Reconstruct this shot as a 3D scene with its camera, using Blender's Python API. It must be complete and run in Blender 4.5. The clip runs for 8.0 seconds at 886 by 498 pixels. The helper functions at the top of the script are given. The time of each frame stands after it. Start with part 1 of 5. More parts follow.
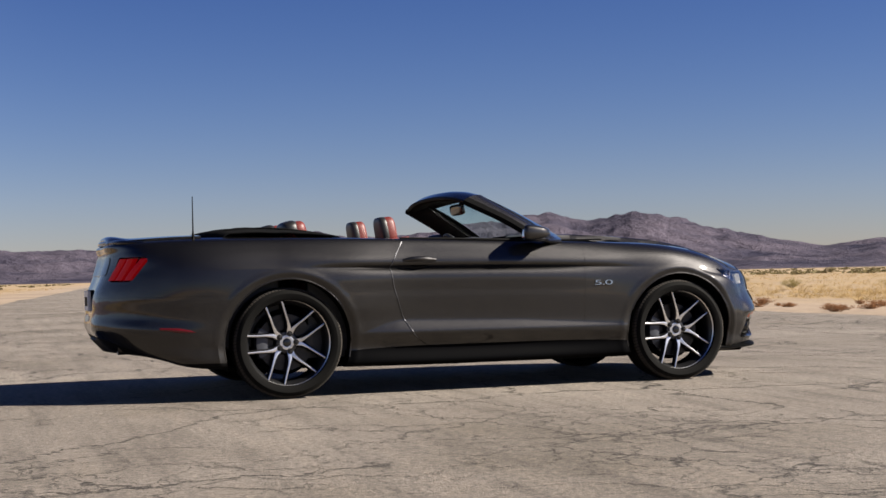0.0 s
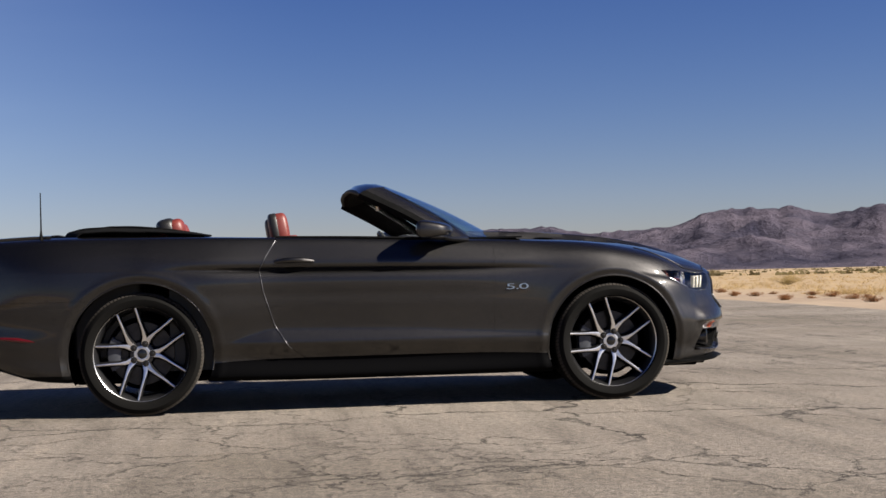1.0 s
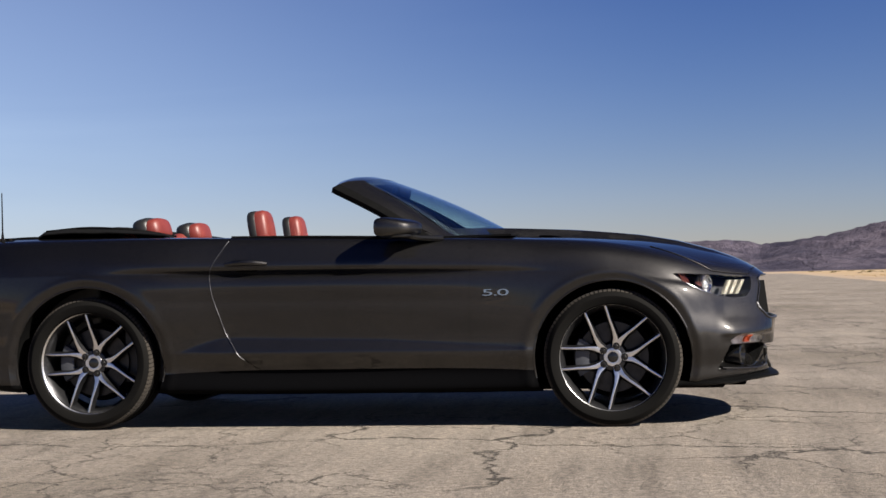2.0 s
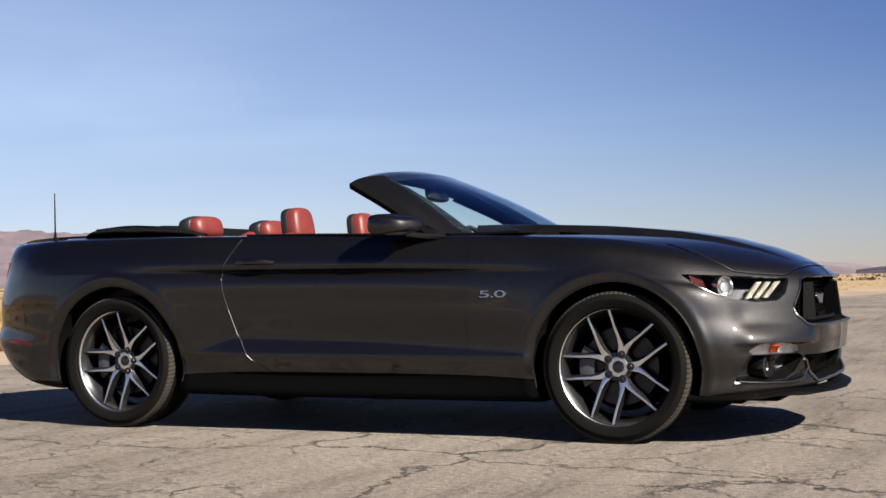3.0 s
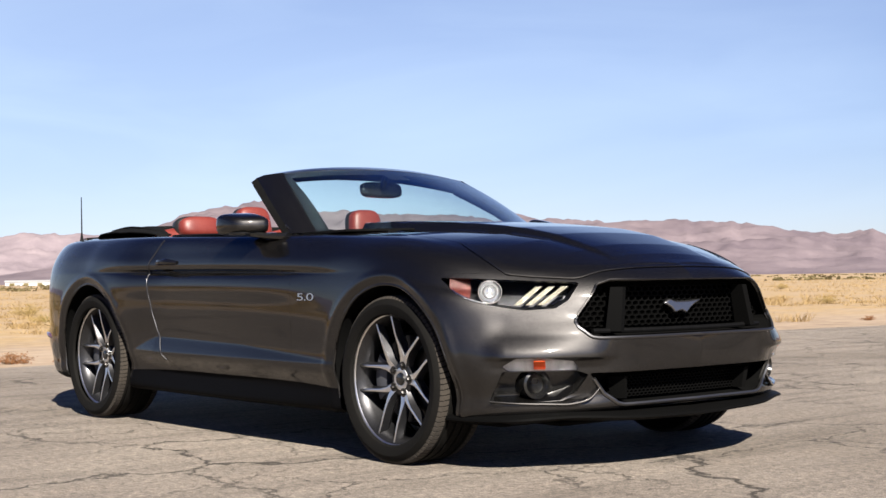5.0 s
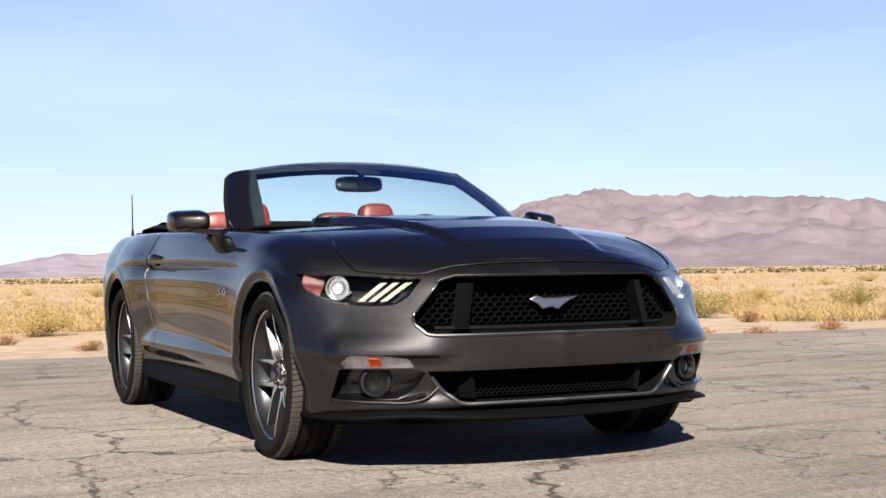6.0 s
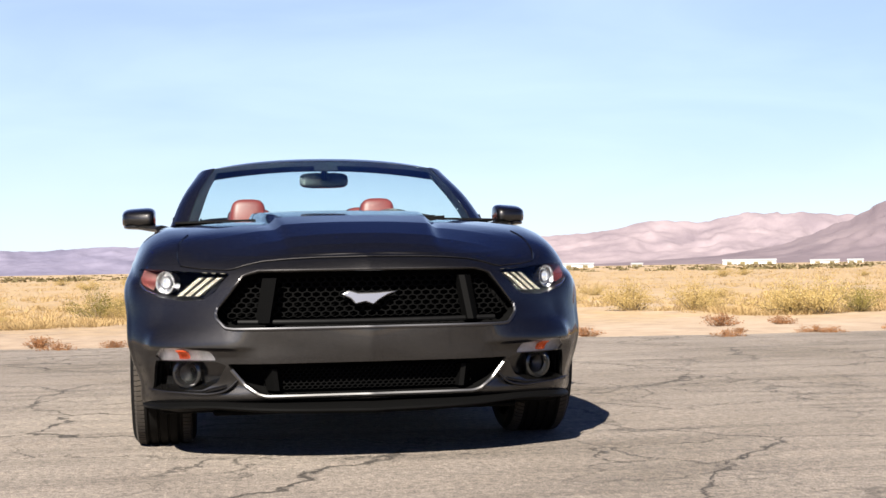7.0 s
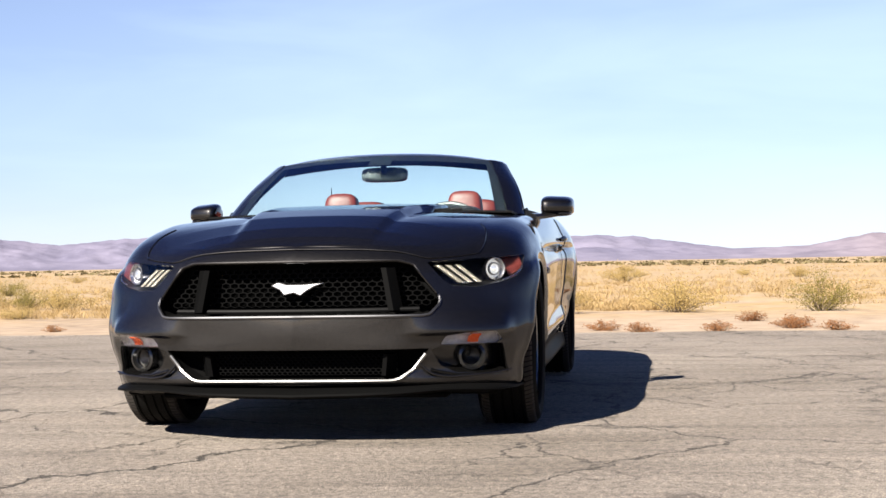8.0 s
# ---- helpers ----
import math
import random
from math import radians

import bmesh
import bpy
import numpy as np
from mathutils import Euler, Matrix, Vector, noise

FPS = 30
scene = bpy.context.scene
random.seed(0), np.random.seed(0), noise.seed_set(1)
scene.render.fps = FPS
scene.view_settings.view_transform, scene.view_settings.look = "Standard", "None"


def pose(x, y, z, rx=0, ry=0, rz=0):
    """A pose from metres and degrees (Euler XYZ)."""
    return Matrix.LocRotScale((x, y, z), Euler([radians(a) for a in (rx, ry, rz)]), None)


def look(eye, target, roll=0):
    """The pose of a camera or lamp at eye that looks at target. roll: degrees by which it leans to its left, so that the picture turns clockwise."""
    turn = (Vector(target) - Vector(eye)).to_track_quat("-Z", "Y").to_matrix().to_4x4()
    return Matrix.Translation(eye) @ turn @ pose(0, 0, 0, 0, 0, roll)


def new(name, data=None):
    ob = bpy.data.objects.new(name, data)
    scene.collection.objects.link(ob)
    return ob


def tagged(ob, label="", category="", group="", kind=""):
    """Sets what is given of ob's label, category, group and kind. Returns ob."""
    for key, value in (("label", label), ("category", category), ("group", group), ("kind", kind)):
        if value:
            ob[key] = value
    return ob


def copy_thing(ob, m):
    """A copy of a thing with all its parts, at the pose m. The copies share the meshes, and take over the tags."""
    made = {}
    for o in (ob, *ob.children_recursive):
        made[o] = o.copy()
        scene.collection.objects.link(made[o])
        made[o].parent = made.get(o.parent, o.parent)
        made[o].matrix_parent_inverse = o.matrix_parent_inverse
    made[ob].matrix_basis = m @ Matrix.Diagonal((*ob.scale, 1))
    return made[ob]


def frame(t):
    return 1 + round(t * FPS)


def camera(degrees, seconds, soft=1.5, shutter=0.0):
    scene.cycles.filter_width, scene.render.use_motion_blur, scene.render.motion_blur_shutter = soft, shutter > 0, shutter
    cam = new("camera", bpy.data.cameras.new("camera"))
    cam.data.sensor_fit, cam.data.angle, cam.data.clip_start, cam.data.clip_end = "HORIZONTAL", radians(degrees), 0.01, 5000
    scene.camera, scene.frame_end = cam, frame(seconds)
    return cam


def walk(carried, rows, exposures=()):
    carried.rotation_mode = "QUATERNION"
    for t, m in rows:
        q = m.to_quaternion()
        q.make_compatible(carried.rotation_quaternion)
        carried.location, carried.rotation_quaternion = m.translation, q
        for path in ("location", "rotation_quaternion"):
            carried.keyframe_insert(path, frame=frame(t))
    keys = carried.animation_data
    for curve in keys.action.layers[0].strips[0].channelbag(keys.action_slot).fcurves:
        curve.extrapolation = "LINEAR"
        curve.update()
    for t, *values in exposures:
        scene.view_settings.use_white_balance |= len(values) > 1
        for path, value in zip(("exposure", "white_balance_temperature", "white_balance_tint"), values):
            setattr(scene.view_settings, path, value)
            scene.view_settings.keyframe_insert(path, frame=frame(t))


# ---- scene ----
cam = camera(35.9, 8.0)
PATH = [
    (0, (-3.118, -9.238, 0.745), (-2.484, -7.342, 0.783), -1.2),
    (0.5, (-2.02, -9.007, 0.754), (-1.547, -7.064, 0.791), -1.0),
    (1, (-0.825, -8.686, 0.745), (-0.525, -6.709, 0.784), -1.3),
    (2.5, (2.426, -7.223, 0.75), (1.843, -5.31, 0.793), -1.1),
    (3, (3.159, -6.786, 0.741), (2.341, -4.962, 0.787), -1.0),
    (3.5, (3.896, -6.236, 0.745), (2.867, -4.522, 0.788), -0.9),
    (4, (4.551, -5.663, 0.755), (3.345, -4.068, 0.795), -1.0),
    (4.5, (5.207, -4.971, 0.746), (3.824, -3.527, 0.79), -0.9),
    (6, (6.723, -2.617, 0.752), (4.911, -1.772, 0.784), -0.9),
    (6.5, (7.121, -1.632, 0.743), (5.215, -1.026, 0.773), -1.0),
    (7, (7.38, -0.593, 0.732), (5.408, -0.26, 0.76), -1.0),
    (7.5, (7.547, 0.378, 0.727), (5.547, 0.414, 0.752), -0.9),
    (8, (7.494, 1.36, 0.718), (5.514, 1.081, 0.739), -1.0),
]
EXPOSURE = [(0.0, 1.3), (1.0, 1.3), (2.5, 1.38), (4.5, 1.55), (6.0, 1.74), (8.0, 1.88)]
walk(cam, [(t, look(eye, target, roll)) for t, eye, target, roll in PATH], EXPOSURE)

# ---------------------------------------------------------------- world, sun, exposure
SUN_TO = Vector((1.22, -0.58, 1.0)).normalized()
world = bpy.data.worlds.new("desert_sky")
scene.world = world
world.use_nodes = True
wn, wl = world.node_tree.nodes, world.node_tree.links
bg = wn["Background"]
sky = wn.new("ShaderNodeTexSky")
sky.sky_type = "NISHITA"
sky.sun_disc = False
sky.sun_elevation = math.asin(SUN_TO.z)
sky.sun_rotation = math.atan2(SUN_TO.x, SUN_TO.y)
sky.altitude, sky.air_density, sky.dust_density, sky.ozone_density = 600, 1.0, 0.35, 2.5
# thin high cloud that veils the sky on the side of the car's tail
geo = wn.new("ShaderNodeTexCoord")
stretch = wn.new("ShaderNodeMapping")
stretch.inputs["Scale"].default_value = (1.0, 1.6, 7.0)
stretch.inputs["Rotation"].default_value = (0.25, 0.1, 0.4)
wl.new(geo.outputs["Generated"], stretch.inputs["Vector"])
cirrus = wn.new("ShaderNodeTexNoise")
cirrus.inputs["Scale"].default_value, cirrus.inputs["Detail"].default_value = 2.2, 7
cirrus.inputs["Distortion"].default_value = 0.6
wl.new(stretch.outputs["Vector"], cirrus.inputs["Vector"])
cover = wn.new("ShaderNodeMapRange")
cover.inputs["From Min"].default_value, cover.inputs["From Max"].default_value = 0.40, 0.78
wl.new(cirrus.outputs["Fac"], cover.inputs["Value"])
side = wn.new("ShaderNodeVectorMath")
side.operation = "DOT_PRODUCT"
side.inputs[1].default_value = (-0.97, 0.24, 0.0)
wl.new(geo.outputs["Generated"], side.inputs[0])
veil_side = wn.new("ShaderNodeMapRange")
veil_side.interpolation_type = "SMOOTHSTEP"
veil_side.inputs["From Min"].default_value, veil_side.inputs["From Max"].default_value = 0.15, 1.0
wl.new(side.outputs["Value"], veil_side.inputs["Value"])
amount = wn.new("ShaderNodeMath")
amount.operation = "MULTIPLY_ADD"
amount.inputs[1].default_value, amount.inputs[2].default_value = 0.16, 0.44
wl.new(cover.outputs["Result"], amount.inputs[0])
veil = wn.new("ShaderNodeMath")
veil.operation = "MULTIPLY"
wl.new(amount.outputs[0], veil.inputs[0])
wl.new(veil_side.outputs["Result"], veil.inputs[1])
mix = wn.new("ShaderNodeMix")
mix.data_type = "RGBA"
mix.inputs["B"].default_value = (5.8, 7.1, 8.65, 1)
deep = wn.new("ShaderNodeHueSaturation")
deep.inputs["Saturation"].default_value = 1.2
wl.new(sky.outputs["Color"], deep.inputs["Color"])
tint = wn.new("ShaderNodeMix")
tint.data_type, tint.blend_type = "RGBA", "MULTIPLY"
tint.inputs["Factor"].default_value = 1.0
tint.inputs["B"].default_value = (0.58, 0.53, 0.65, 1)
wl.new(deep.outputs["Color"], tint.inputs["A"])
# sky multiplied darker towards the zenith, added to deepen shadows and paint reflections
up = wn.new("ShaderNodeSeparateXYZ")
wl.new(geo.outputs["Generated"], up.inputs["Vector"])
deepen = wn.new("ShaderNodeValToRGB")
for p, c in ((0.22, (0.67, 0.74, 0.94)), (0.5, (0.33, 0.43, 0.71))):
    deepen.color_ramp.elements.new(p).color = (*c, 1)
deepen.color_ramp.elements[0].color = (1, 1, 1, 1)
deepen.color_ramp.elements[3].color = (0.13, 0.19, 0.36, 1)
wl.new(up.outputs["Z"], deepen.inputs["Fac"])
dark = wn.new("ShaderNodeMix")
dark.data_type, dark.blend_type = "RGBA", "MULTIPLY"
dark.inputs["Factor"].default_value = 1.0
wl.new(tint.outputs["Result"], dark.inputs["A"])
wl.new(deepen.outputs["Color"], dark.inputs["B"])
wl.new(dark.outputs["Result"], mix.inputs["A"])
low = wn.new("ShaderNodeMapRange")
low.interpolation_type = "SMOOTHSTEP"
low.inputs["From Min"].default_value, low.inputs["From Max"].default_value = 0.10, 0.50
low.inputs["To Min"].default_value, low.inputs["To Max"].default_value = 1.0, 0.0
wl.new(up.outputs["Z"], low.inputs["Value"])
haze = wn.new("ShaderNodeMath")
haze.operation = "MULTIPLY"
wl.new(veil.outputs[0], haze.inputs[0])
wl.new(low.outputs["Result"], haze.inputs[1])
wl.new(haze.outputs[0], mix.inputs["Factor"])
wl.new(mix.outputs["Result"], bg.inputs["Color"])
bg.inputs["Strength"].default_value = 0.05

sun = new("sun", bpy.data.lights.new("sun", "SUN"))
sun.data.energy, sun.data.angle, sun.data.color = 5.0, radians(0.55), (1.0, 0.93, 0.83)
sun.matrix_world = look(SUN_TO * 50, (0, 0, 0))


# ---------------------------------------------------------------- materials
def material(name, color, rough=0.5, metal=0.0, coat=0.0, coat_rough=0.03, spec=0.5):
    m = bpy.data.materials.new(name)
    m.use_nodes = True
    b = m.node_tree.nodes["Principled BSDF"]
    b.inputs["Base Color"].default_value = (*color, 1)
    b.inputs["Roughness"].default_value = rough
    b.inputs["Metallic"].default_value = metal
    b.inputs["Coat Weight"].default_value = coat
    b.inputs["Coat Roughness"].default_value = coat_rough
    b.inputs["Specular IOR Level"].default_value = spec
    return m


def node(m, kind, **inputs):
    n = m.node_tree.nodes.new(kind)
    for key, value in inputs.items():
        n.inputs[key.replace("_", " ")].default_value = value
    return n


def link(m, a, b):
    m.node_tree.links.new(a, b)


def coords(m, scale=(1, 1, 1)):
    c, g = node(m, "ShaderNodeTexCoord"), node(m, "ShaderNodeMapping", Scale=scale)
    link(m, c.outputs["Object"], g.inputs["Vector"])
    return g.outputs["Vector"]


def ramp(m, source, stops):
    r = node(m, "ShaderNodeValToRGB")
    e = r.color_ramp.elements
    while len(e) < len(stops):
        e.new(0.5)
    for el, (p, c) in zip(e, stops):
        el.position, el.color = p, (*c, 1)
    link(m, source, r.inputs["Fac"])
    return r.outputs["Color"]


def grained(name, dark, light, scale, rough, bump=0.2, metal=0.0, size=0.002, rough_to=None, coat=0.0):
    """A surface of two tones at two scales, with fine relief."""
    m = material(name, light, rough, metal, coat)
    b = m.node_tree.nodes["Principled BSDF"]
    v = coords(m)
    big = node(m, "ShaderNodeTexNoise", Scale=scale, Detail=6.0, Roughness=0.6)
    fine = node(m, "ShaderNodeTexNoise", Scale=scale * 14, Detail=4.0, Roughness=0.6)
    link(m, v, big.inputs["Vector"])
    link(m, v, fine.inputs["Vector"])
    both = node(m, "ShaderNodeMix")
    both.inputs["Factor"].default_value = 0.4
    link(m, big.outputs["Fac"], both.inputs["A"])
    link(m, fine.outputs["Fac"], both.inputs["B"])
    link(m, ramp(m, both.outputs["Result"], [(0.3, dark), (0.7, light)]), b.inputs["Base Color"])
    if rough_to is not None:
        r = node(m, "ShaderNodeMapRange", From_Min=0.3, From_Max=0.7, To_Min=rough, To_Max=rough_to)
        link(m, both.outputs["Result"], r.inputs["Value"])
        link(m, r.outputs["Result"], b.inputs["Roughness"])
    bp = node(m, "ShaderNodeBump", Strength=bump, Distance=size)
    link(m, fine.outputs["Fac"], bp.inputs["Height"])
    link(m, bp.outputs["Normal"], b.inputs["Normal"])
    return m


def car_paint():
    m = material("grey_metallic_paint", (0.05, 0.05, 0.05), 0.45, 1.0, 1.0, 0.02)
    b = m.node_tree.nodes["Principled BSDF"]
    b.inputs["Coat IOR"].default_value = 1.45
    b.inputs["Specular Tint"].default_value = (0.25, 0.26, 0.32, 1)
    flake = node(m, "ShaderNodeTexNoise", Scale=900.0, Detail=2.0)
    dust = node(m, "ShaderNodeTexNoise", Scale=3.0, Detail=8.0, Roughness=0.65)
    v = coords(m)
    link(m, v, flake.inputs["Vector"])
    link(m, v, dust.inputs["Vector"])
    link(m, ramp(m, flake.outputs["Fac"], [(0.3, (0.0015, 0.0015, 0.0016)), (0.75, (0.064, 0.0615, 0.0605))]), b.inputs["Base Color"])
    s = node(m, "ShaderNodeMapRange", From_Min=0.3, From_Max=0.7, To_Min=0.40, To_Max=0.52)
    link(m, flake.outputs["Fac"], s.inputs["Value"])
    link(m, s.outputs["Result"], b.inputs["Roughness"])
    r = node(m, "ShaderNodeMapRange", From_Min=0.35, From_Max=0.75, To_Min=0.035, To_Max=0.07)
    link(m, dust.outputs["Fac"], r.inputs["Value"])
    link(m, r.outputs["Result"], b.inputs["Coat Roughness"])
    return m


def clear(name, color, rough=0.0, ior=1.45):
    m = material(name, color, rough)
    b = m.node_tree.nodes["Principled BSDF"]
    b.inputs["Transmission Weight"].default_value = 1.0
    b.inputs["IOR"].default_value = ior
    return m


def glow(name, color, strength, rough=0.3):
    m = material(name, color, rough)
    b = m.node_tree.nodes["Principled BSDF"]
    b.inputs["Emission Color"].default_value = (*color, 1)
    b.inputs["Emission Strength"].default_value = strength
    return m


PAINT = car_paint()
BLACK_TRIM = grained("black_trim_plastic", (0.0025, 0.0025, 0.0026), (0.005, 0.005, 0.0052), 30, 0.5, 0.15)
BLACK_TRIM.node_tree.nodes["Principled BSDF"].inputs["Specular IOR Level"].default_value = 0.05
GLOSS_BLACK = material("gloss_black_plastic", (0.006, 0.006, 0.006), 0.22, 0, 0.3)
MESH_BLACK = material("matt_black_mesh", (0.0025, 0.0025, 0.0025), 0.5, spec=0.03)
DARK_INSIDE = grained("dark_underbody", (0.0015, 0.0015, 0.0015), (0.003, 0.003, 0.003), 12, 0.9)
RUBBER = grained("tyre_rubber", (0.0018, 0.0017, 0.0015), (0.0042, 0.0038, 0.0033), 9, 0.75, 0.3, rough_to=0.9)
RUBBER.node_tree.nodes["Principled BSDF"].inputs["Specular IOR Level"].default_value = 0.12
DUSTY_RUBBER = grained("dusty_tread_rubber", (0.010, 0.008, 0.006), (0.032, 0.025, 0.018), 14, 0.9, 0.3)
MACHINED = grained("machined_alloy", (0.62, 0.615, 0.61), (0.82, 0.81, 0.80), 6, 0.26, 0.05, 1.0, rough_to=0.38)
RIM_DARK = grained("dark_alloy_lacquer", (0.020, 0.020, 0.022), (0.045, 0.045, 0.048), 10, 0.36, 0.05, 0.8, coat=0.1)
STEEL = grained("brake_steel", (0.028, 0.027, 0.026), (0.070, 0.067, 0.065), 18, 0.42, 0.1, 1.0)
CALIPER = grained("grey_caliper", (0.045, 0.048, 0.056), (0.085, 0.088, 0.10), 14, 0.45, 0.1, 0.5)
CHROME = material("chrome", (0.50, 0.50, 0.50), 0.12, 1.0)
# lighter metal for body edges, their sun glint held in the base colour
EDGE_GLINT = material("painted_edge_glint", (0.085, 0.085, 0.09), 0.45, 1.0, 0.2)
LAMP_DARK = material("dark_lamp_housing", (0.035, 0.036, 0.040), 0.35, 0.9)
EMBLEM = material("brushed_bright_metal", (0.30, 0.30, 0.31), 0.34, 1.0)
LAMP_METAL = material("lamp_metal", (0.30, 0.30, 0.31), 0.28, 1.0)
SATIN = material("satin_silver", (0.17, 0.168, 0.165), 0.40, 1.0)
GLASS = clear("windscreen_glass", (0.80, 0.955, 0.945), 0.0, 1.36)
LENS = clear("clear_lamp_cover", (0.97, 0.97, 0.97), 0.0, 1.13)
FRIT = material("black_glass_border", (0.004, 0.0045, 0.006), 0.5, 0, 0.0, spec=0.1)
REFLECTOR = material("lamp_reflector", (0.68, 0.68, 0.69), 0.20, 1.0)
AMBER = glow("amber_lens", (0.36, 0.055, 0.015), 0.08, 0.15)
LAMP_WHITE = grained("lamp_back", (0.45, 0.44, 0.43), (0.85, 0.83, 0.81), 40, 0.22, 0.8, 0.6, size=0.006)
ORANGE_RED = material("side_reflector", (0.028, 0.0036, 0.0025), 0.5, 0, 0.0, spec=0.2)
SKIRT = material("semi_gloss_black_skirt", (0.0022, 0.0022, 0.0025), 0.5, 0, 0.0, spec=0.015)
RED_LENS = material("red_lens", (0.07, 0.004, 0.005), 0.2, 0, 0.4)
TAIL_RED = glow("tail_lamp_red", (0.24, 0.002, 0.004), 0.17, 0.3)
TAIL_RED.node_tree.nodes["Principled BSDF"].inputs["Specular IOR Level"].default_value = 0.12
DAY_BAR = glow("day_lamp_bar", (0.145, 0.137, 0.112), 0.05, 0.3)
HEAD_BALL = glow("headlamp_projector", (0.60, 0.60, 0.58), 0.32, 0.12)
HEAD_BALL.node_tree.nodes["Principled BSDF"].inputs["Metallic"].default_value = 1.0
RED_LEATHER = grained("red_leather", (0.095, 0.013, 0.010), (0.155, 0.026, 0.019), 14, 0.44, 0.35, size=0.0015, rough_to=0.52)
DARK_INSIDE.node_tree.nodes["Principled BSDF"].inputs["Specular IOR Level"].default_value = 0.05
BLACK_LEATHER = grained("black_leather", (0.006, 0.006, 0.006), (0.014, 0.0135, 0.013), 18, 0.45, 0.35, size=0.0015)
FABRIC = grained("black_canvas", (0.003, 0.003, 0.0032), (0.007, 0.007, 0.007), 40, 0.9, 0.5)
FABRIC.node_tree.nodes["Principled BSDF"].inputs["Specular IOR Level"].default_value = 0.05
PLATE = grained("plate_white", (0.62, 0.63, 0.64), (0.74, 0.75, 0.76), 30, 0.4)


# ---------------------------------------------------------------- mesh helpers
def mesh_of(name, verts, faces, mat, smooth=True, angle=35):
    me = bpy.data.meshes.new(name)
    me.from_pydata([tuple(v) for v in verts], [], faces)
    me.materials.append(mat)
    if smooth:
        me.polygons.foreach_set("use_smooth", [True] * len(me.polygons))
        me.set_sharp_from_angle(angle=radians(angle))
    me.update()
    return me


def part(name, geo, mat, parent=None, label="", thick=0.0, smooth=True, angle=35, flip=False, bevel=0.0):
    """One mesh object under a thing or a part. geo: (verts, faces). flip: mirrored to the car's other side."""
    verts, faces = geo
    if flip:
        verts = [(v[0], -v[1], v[2]) for v in verts]
        faces = [tuple(reversed(f)) for f in faces]
    ob = new(name, mesh_of(name, verts, faces, mat, smooth, angle))
    ob.parent = parent
    if label:
        ob["label"] = label
    if thick:
        s = ob.modifiers.new("thickness", "SOLIDIFY")
        s.thickness, s.offset = thick, -1
        s = ob.modifiers.new("crisp_rims", "EDGE_SPLIT")
        s.split_angle = radians(45)
    if bevel:
        s = ob.modifiers.new("edges", "BEVEL")
        s.width, s.segments, s.limit_method = bevel, 2, "ANGLE"
    return ob


def both_sides(name, geo, mat, parent, label="", **k):
    return [part(name, geo, mat, parent, label, flip=f, **k) for f in (False, True)]


def joined(*geos):
    V, F = [], []
    for v, f in geos:
        n = len(V)
        V += [tuple(p) for p in v]
        F += [tuple(i + n for i in q) for q in f]
    return V, F


def mirrored(geo):
    return [(x, -y, z) for x, y, z in geo[0]], [tuple(reversed(f)) for f in geo[1]]


def moved(geo, m):
    return [tuple(m @ Vector(v)) for v in geo[0]], geo[1]


def welded(geo, dist=1e-4):
    bm = bmesh.new()
    vs = [bm.verts.new(v) for v in geo[0]]
    for f in geo[1]:
        try:
            bm.faces.new([vs[i] for i in f])
        except ValueError:
            pass
    bmesh.ops.remove_doubles(bm, verts=bm.verts, dist=dist)
    bm.verts.index_update()
    out = [tuple(v.co) for v in bm.verts], [tuple(v.index for v in f.verts) for f in bm.faces]
    bm.free()
    return out


def grid_faces(nu, nv, closed_v=False, closed_u=False, flip=False):
    F = []
    for i in range(nu if closed_u else nu - 1):
        for j in range(nv if closed_v else nv - 1):
            a, b = i * nv + j, ((i + 1) % nu) * nv + j
            c, d = ((i + 1) % nu) * nv + (j + 1) % nv, i * nv + (j + 1) % nv
            F.append((a, d, c, b) if flip else (a, b, c, d))
    return F


def lathe(profile, n=64, axis="y"):
    """A ring turned round the y axis from (radius, y) pairs."""
    V = []
    for i in range(n):
        a = 2 * math.pi * i / n
        for r, y in profile:
            V.append((r * math.cos(a), y, r * math.sin(a)))
    return V, grid_faces(n, len(profile), closed_u=True)


def loft(rings, caps=True, closed=True):
    n = len(rings[0])
    V = [tuple(p) for r in rings for p in r]
    F = grid_faces(len(rings), n, closed_v=closed)
    if caps and closed:
        F.append(tuple(range(n)))
        F.append(tuple(reversed(range((len(rings) - 1) * n, len(rings) * n))))
    return V, F


def spline(points, steps):
    """A smooth curve through points (Catmull-Rom by chord length); steps: per span, one number or one for each span."""
    P = [np.array(p, float) for p in points]
    n = len(P)
    st = [steps] * (n - 1) if isinstance(steps, int) else steps
    d = [max(np.linalg.norm(P[i + 1] - P[i]), 1e-6) for i in range(n - 1)]
    T = []
    for i in range(n):
        if i == 0:
            T.append((P[1] - P[0]) / d[0])
        elif i == n - 1:
            T.append((P[-1] - P[-2]) / d[-1])
        else:
            T.append(((P[i] - P[i - 1]) / d[i - 1] * d[i] + (P[i + 1] - P[i]) / d[i] * d[i - 1]) / (d[i - 1] + d[i]))
    out = []
    for i in range(n - 1):
        for k in range(st[i]):
            t = k / st[i]
            h = (2 * t**3 - 3 * t**2 + 1, t**3 - 2 * t**2 + t, -2 * t**3 + 3 * t**2, t**3 - t**2)
            out.append(h[0] * P[i] + h[1] * d[i] * T[i] + h[2] * P[i + 1] + h[3] * d[i] * T[i + 1])
    out.append(P[-1])
    return np.array(out)


